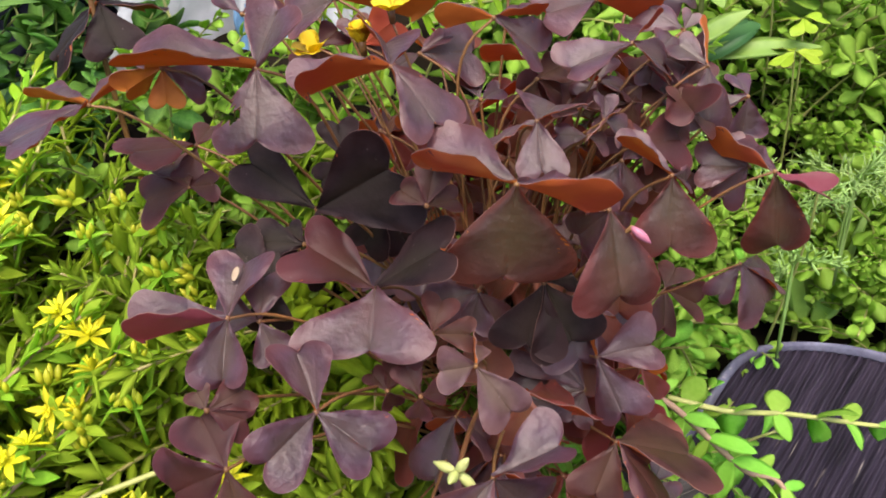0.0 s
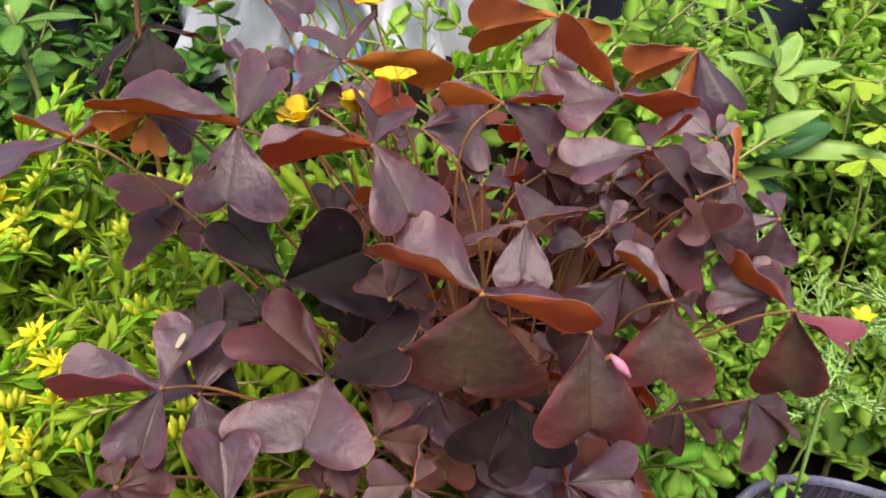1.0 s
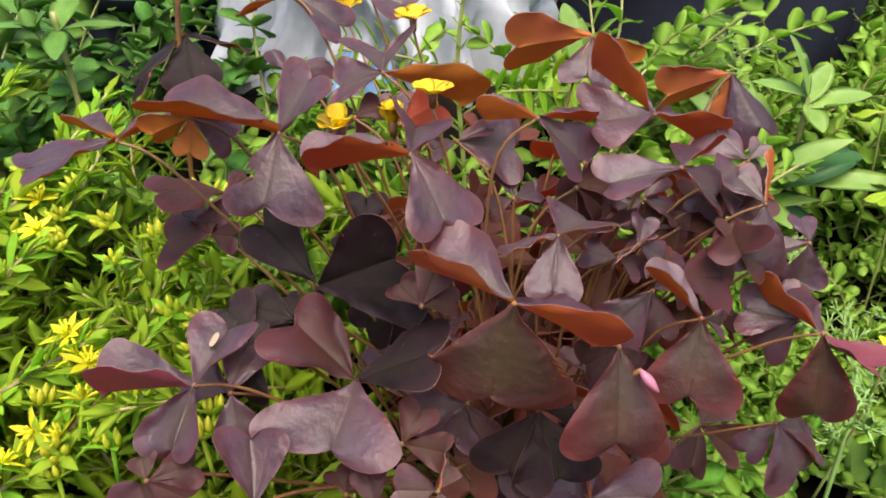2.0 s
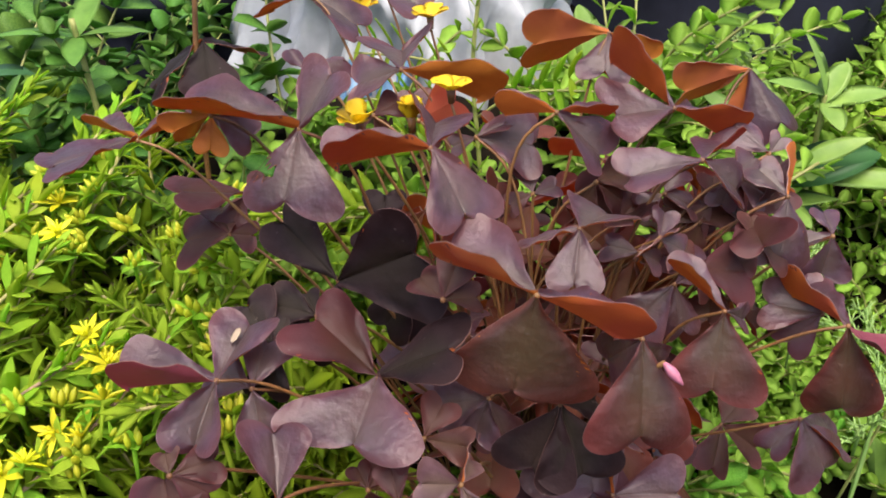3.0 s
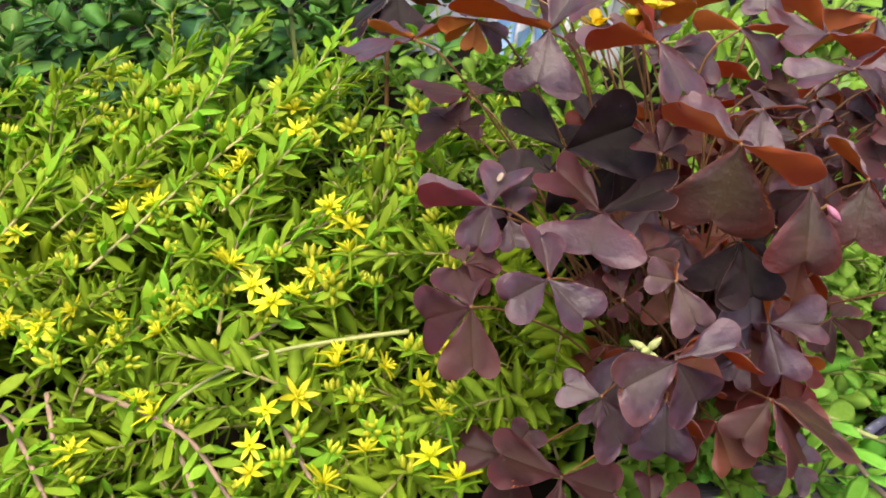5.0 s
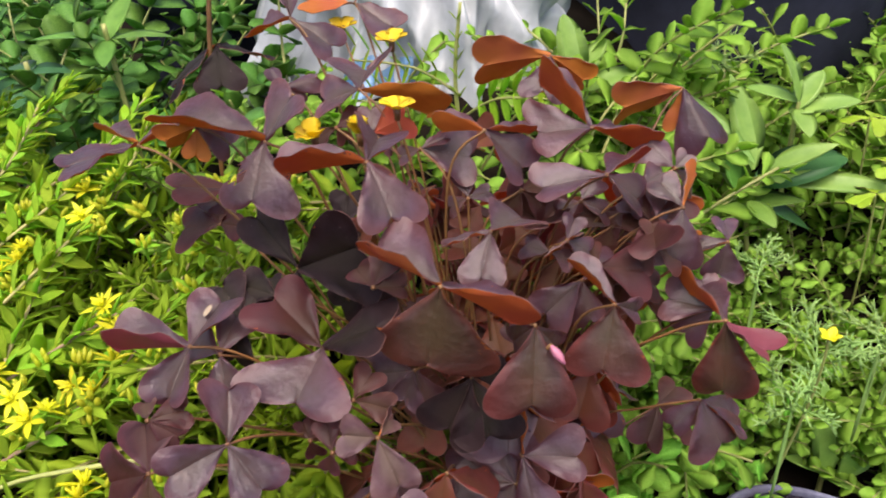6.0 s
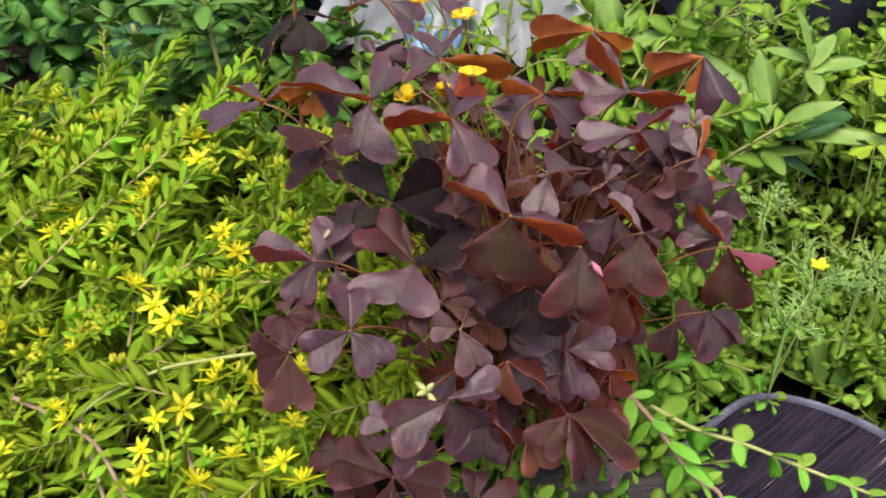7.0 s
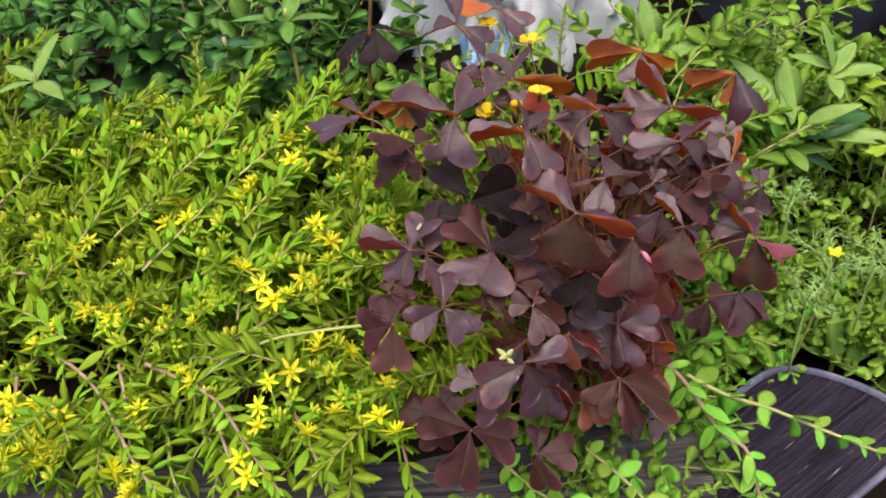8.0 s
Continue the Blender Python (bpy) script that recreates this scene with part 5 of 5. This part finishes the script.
clover((0.144, 0.440, 0.148), 70)
clover((0.158, 0.428, 0.130), 20)
clover((0.150, 0.410, 0.120), 100)
rosette("broadleaf_plant", (-0.225, 0.325, 0.205), "leafy weed with pointed oval leaves above the stonecrop", "weed",
        [(-150, 15, 0.036, 0.013, 0, 0, 0, 0), (15, 10, 0.034, 0.013, 0, 0, 0, 0), (95, 40, 0.03, 0.014, 0, 0, 0, 0), (-60, -10, 0.022, 0.011, 0, 0, 0, 0)], HERB, (0.0, 0.0, -0.19))
rosette("broadleaf_plant", (-0.372, 0.240, 0.185), "leafy weed with pointed oval leaves above the stonecrop", "weed",
        [(-20, 5, 0.038, 0.014, 0, 0, 0, 0), (75, 50, 0.035, 0.015, 0, 0, 0, 0), (-140, 0, 0.03, 0.012, 0, 0, 0, 0), (170, 20, 0.03, 0.012, 0, 0, 0, 0)], BROAD, (0.0, 0.0, -0.16))
for spot in ((-0.308, 0.268, 0.160), (-0.268, 0.310, 0.190)):
    rosette("broadleaf_plant", spot, "weed with rounded dark green leaves in the shade", "weed",
            [(-80, -25, 0.022, 0.024, 0, 0, 0, 0), (40, 0, 0.020, 0.020, 0, 0, 0, 0), (170, 10, 0.018, 0.020, 0, 0, 0, 0)], DEEP, (0.0, 0.0, -0.16))
rosette("broadleaf_plant", (0.142, 0.322, 0.012), "weed with upright bright green oval leaves and a grass blade", "weed",
        [(110, 76, 0.050, 0.018, 10, 0, -0.006, 0), (20, 68, 0.042, 0.014, 30, 0.006, -0.004, 0), (-60, 30, 0.02, 0.012, 0, 0, 0, 0), (40, 66, 0.080, 0.0055, 30, 0.012, 0.004, -0.01), (200, 35, 0.022, 0.012, 0, 0, 0, 0)], BROAD, (0.0, 0.0, -0.05))


def feathery_plant(at, size, turn):
    """Finely divided leaves: a midrib with short forked threads set all round it."""
    root = thing("feathery_seedling", at, "feathery seedling with fine thread-like green leaves", "seedling", "feathery seedlings")
    r = random.Random(int(turn))
    for k in range(4):
        b = Build()
        a = radians(turn + 90 * k + r.uniform(-35, 35))
        axis = Vector((math.cos(a), math.sin(a), r.uniform(0.3, 1.3))).normalized()
        side = axis.orthogonal().normalized()
        up = axis.cross(side)
        tip = axis * size + Vector((0, 0, -0.2 * size))
        rib = curve_points([(0, 0, -0.05), (0, 0, 0), axis * size * 0.5, tip], 3)
        b.tube(rib, 0.0006, 0.00035, 0, 4)
        for j in (4, 5, 6, 7, 8, 9):
            p = rib[j]
            for _ in range(2):
                c = r.uniform(0, 6.28)
                d = (axis * r.uniform(0.5, 1.4) + side * math.cos(c) + up * math.sin(c)).normalized() * size * r.uniform(0.28, 0.5) * (1.25 - j / 14)
                bow = Vector((0, 0, r.uniform(-0.12, 0.05) * size))
                b.tube([p, p + d * 0.5, p + d + bow], 0.00045, 0.0002, 0, 4)
                for q in (-1, 1):
                    e = side.cross(d) * q * r.uniform(0.3, 0.6)
                    b.tube([p + d * 0.45, p + d * 0.7 + e * 0.5, p + d * 0.95 + e], 0.0004, 0.00018, 0, 4)
        part("frond", b.mesh("frond", [FEATHER]), root)


feathery_plant((0.062, 0.455, 0.160), 0.028, 10)
feathery_plant((0.142, 0.292, 0.112), 0.024, 33)
feathery_plant((0.112, 0.262, 0.098), 0.022, 61)
feathery_plant((0.098, 0.345, 0.105), 0.020, 15)
feathery_plant((0.125, 0.312, 0.085), 0.030, 70)
feathery_plant((0.160, 0.335, 0.075), 0.030, 25)


def vetch_plant():
    """A climbing stem with pairs of narrow leaflets in a row."""
    root = thing("vetch_plant", (-0.045, 0.345, 0.10), "slender vetch stem with rows of narrow bright leaflets", "weed")
    b = Build()
    stem = curve_points([(0, 0, -0.05), (0, 0, 0.04), (-0.002, 0, 0.09), (0.002, 0, 0.125)], 6)
    b.tube(stem, 0.0014, 0.0009)
    part("stem", b.mesh("stem", [WEED_STEM]), root)
    leaf = Build()
    leaf.blade(Matrix(), 0.014, 0.0046, OVAL, 0.0004, 0.05, 0.2)
    me = leaf.mesh("leaflet", [SEDUM])
    for k in range(9):
        z = 0.045 + 0.009 * k
        for s in (-1, 1):
            part("leaflet", me, root, "", aim((0, 0, z), (s * 0.5, -0.4, 0.9), 20 * s) @ Matrix.Scale(0.75 - 0.04 * k, 4))
    for s, rise in ((-1, 0.062), (-1, 0.082), (1, 0.07)):
        c = Build()
        ribs = [Vector((0, 0, rise)), Vector((s * 0.02, -0.006, rise + 0.014)), Vector((s * 0.05, -0.012, rise + 0.018))]
        c.tube(curve_points(ribs, 5), 0.0007, 0.0005)
        rib = part("leaf_rib", c.mesh("leaf_rib", [WEED_STEM]), root)
        for k in range(7):
            p = ribs[0].lerp(ribs[2], 0.2 + 0.12 * k) + Vector((0, 0, 0.008))
            for up in (-1, 1):
                part("leaflet", me, rib, "", aim(p, (s * 0.35, -0.3, up), 0))


vetch_plant()


def white_flowers(at, label):
    root = thing("chickweed_flower", at, label, "wildflower", "white flower heads")
    r = random.Random(3)
    b = Build()
    b.tube([(0, 0.004, -0.08), (0, 0, 0)], 0.0011, 0.0009)
    part("stem", b.mesh("stem", [WEED_STEM]), root)
    for k in range(4):
        q = Build()
        p = Vector((r.uniform(-0.008, 0.008), r.uniform(-0.006, 0.006), r.uniform(0, 0.008)))
        for j in range(5):
            a = 1.256 * j
            q.blade(aim(p, (math.cos(a), math.sin(a), 0.8)), 0.0026, 0.0015, OVAL, 0.0002, 0.05, 0.2)
        part("petals", q.mesh("petals", [WHITE_PETAL]), root)
    for k in range(6):
        q = Build()
        a = 1.05 * k
        q.blade(aim((0, 0, -0.004), (math.cos(a), math.sin(a), 0.35)), 0.017, 0.007, OVAL, 0.0004, 0.1, 0.2)
        part("leaf", q.mesh("leaf", [WEED]), root)


white_flowers((0.049, 0.462, 0.163), "small white chickweed flowers over green leaves")


def yellow_flower():
    root = thing("yellow_wildflower", (0.120, 0.272, 0.128), "tiny yellow flower on a thin green stalk", "wildflower")
    b = Build()
    b.tube(curve_points([(-0.006, 0.01, -0.09), (0, 0.003, -0.03), (0, 0, 0)], 5), 0.0006, 0.0005)
    part("stem", b.mesh("stem", [WEED_STEM]), root)
    for k in range(5):
        a = 1.256 * k
        q = Build()
        q.blade(aim((0, 0, 0), (math.cos(a), math.sin(a) - 0.3, 0.7)), 0.005, 0.004, OVAL, 0.0003, 0.05, 0.2)
        part("petal", q.mesh("petal", [PETAL]), root)


yellow_flower()


def dark_leaf_stem():
    """A second, taller oxalis shoot with dull dark leaflets behind the stonecrop."""
    root = thing("dark_oxalis_shoot", (-0.170, 0.315, 0.12), "taller dark oxalis shoot with a red stem by the sack", "plant")
    b = Build()
    b.tube(curve_points([(0, 0, -0.04), (0.004, 0.006, 0.06), (0.012, 0.02, 0.14), (0.02, 0.03, 0.2)], 6), 0.0014, 0.001)
    part("stem", b.mesh("stem", [STALK]), root)
    for az, el, mm, twist, dz in ((-150, -35, 26, 0, 0.085), (60, -20, 20, 0, 0.085), (-60, -50, 18, 0, 0.085), (-30, 10, 20, 30, 0.15), (-140, 5, 20, 30, 0.15)):
        d = (math.cos(radians(az)) * math.cos(radians(el)), math.sin(radians(az)) * math.cos(radians(el)), math.sin(radians(el)))
        part("leaflet", leaflet_mesh(mm / 900, 5, 1.2, SHADE_DARK_PURPLE), root, "", aim((0.008, 0.012, dz), d, twist))


dark_leaf_stem()
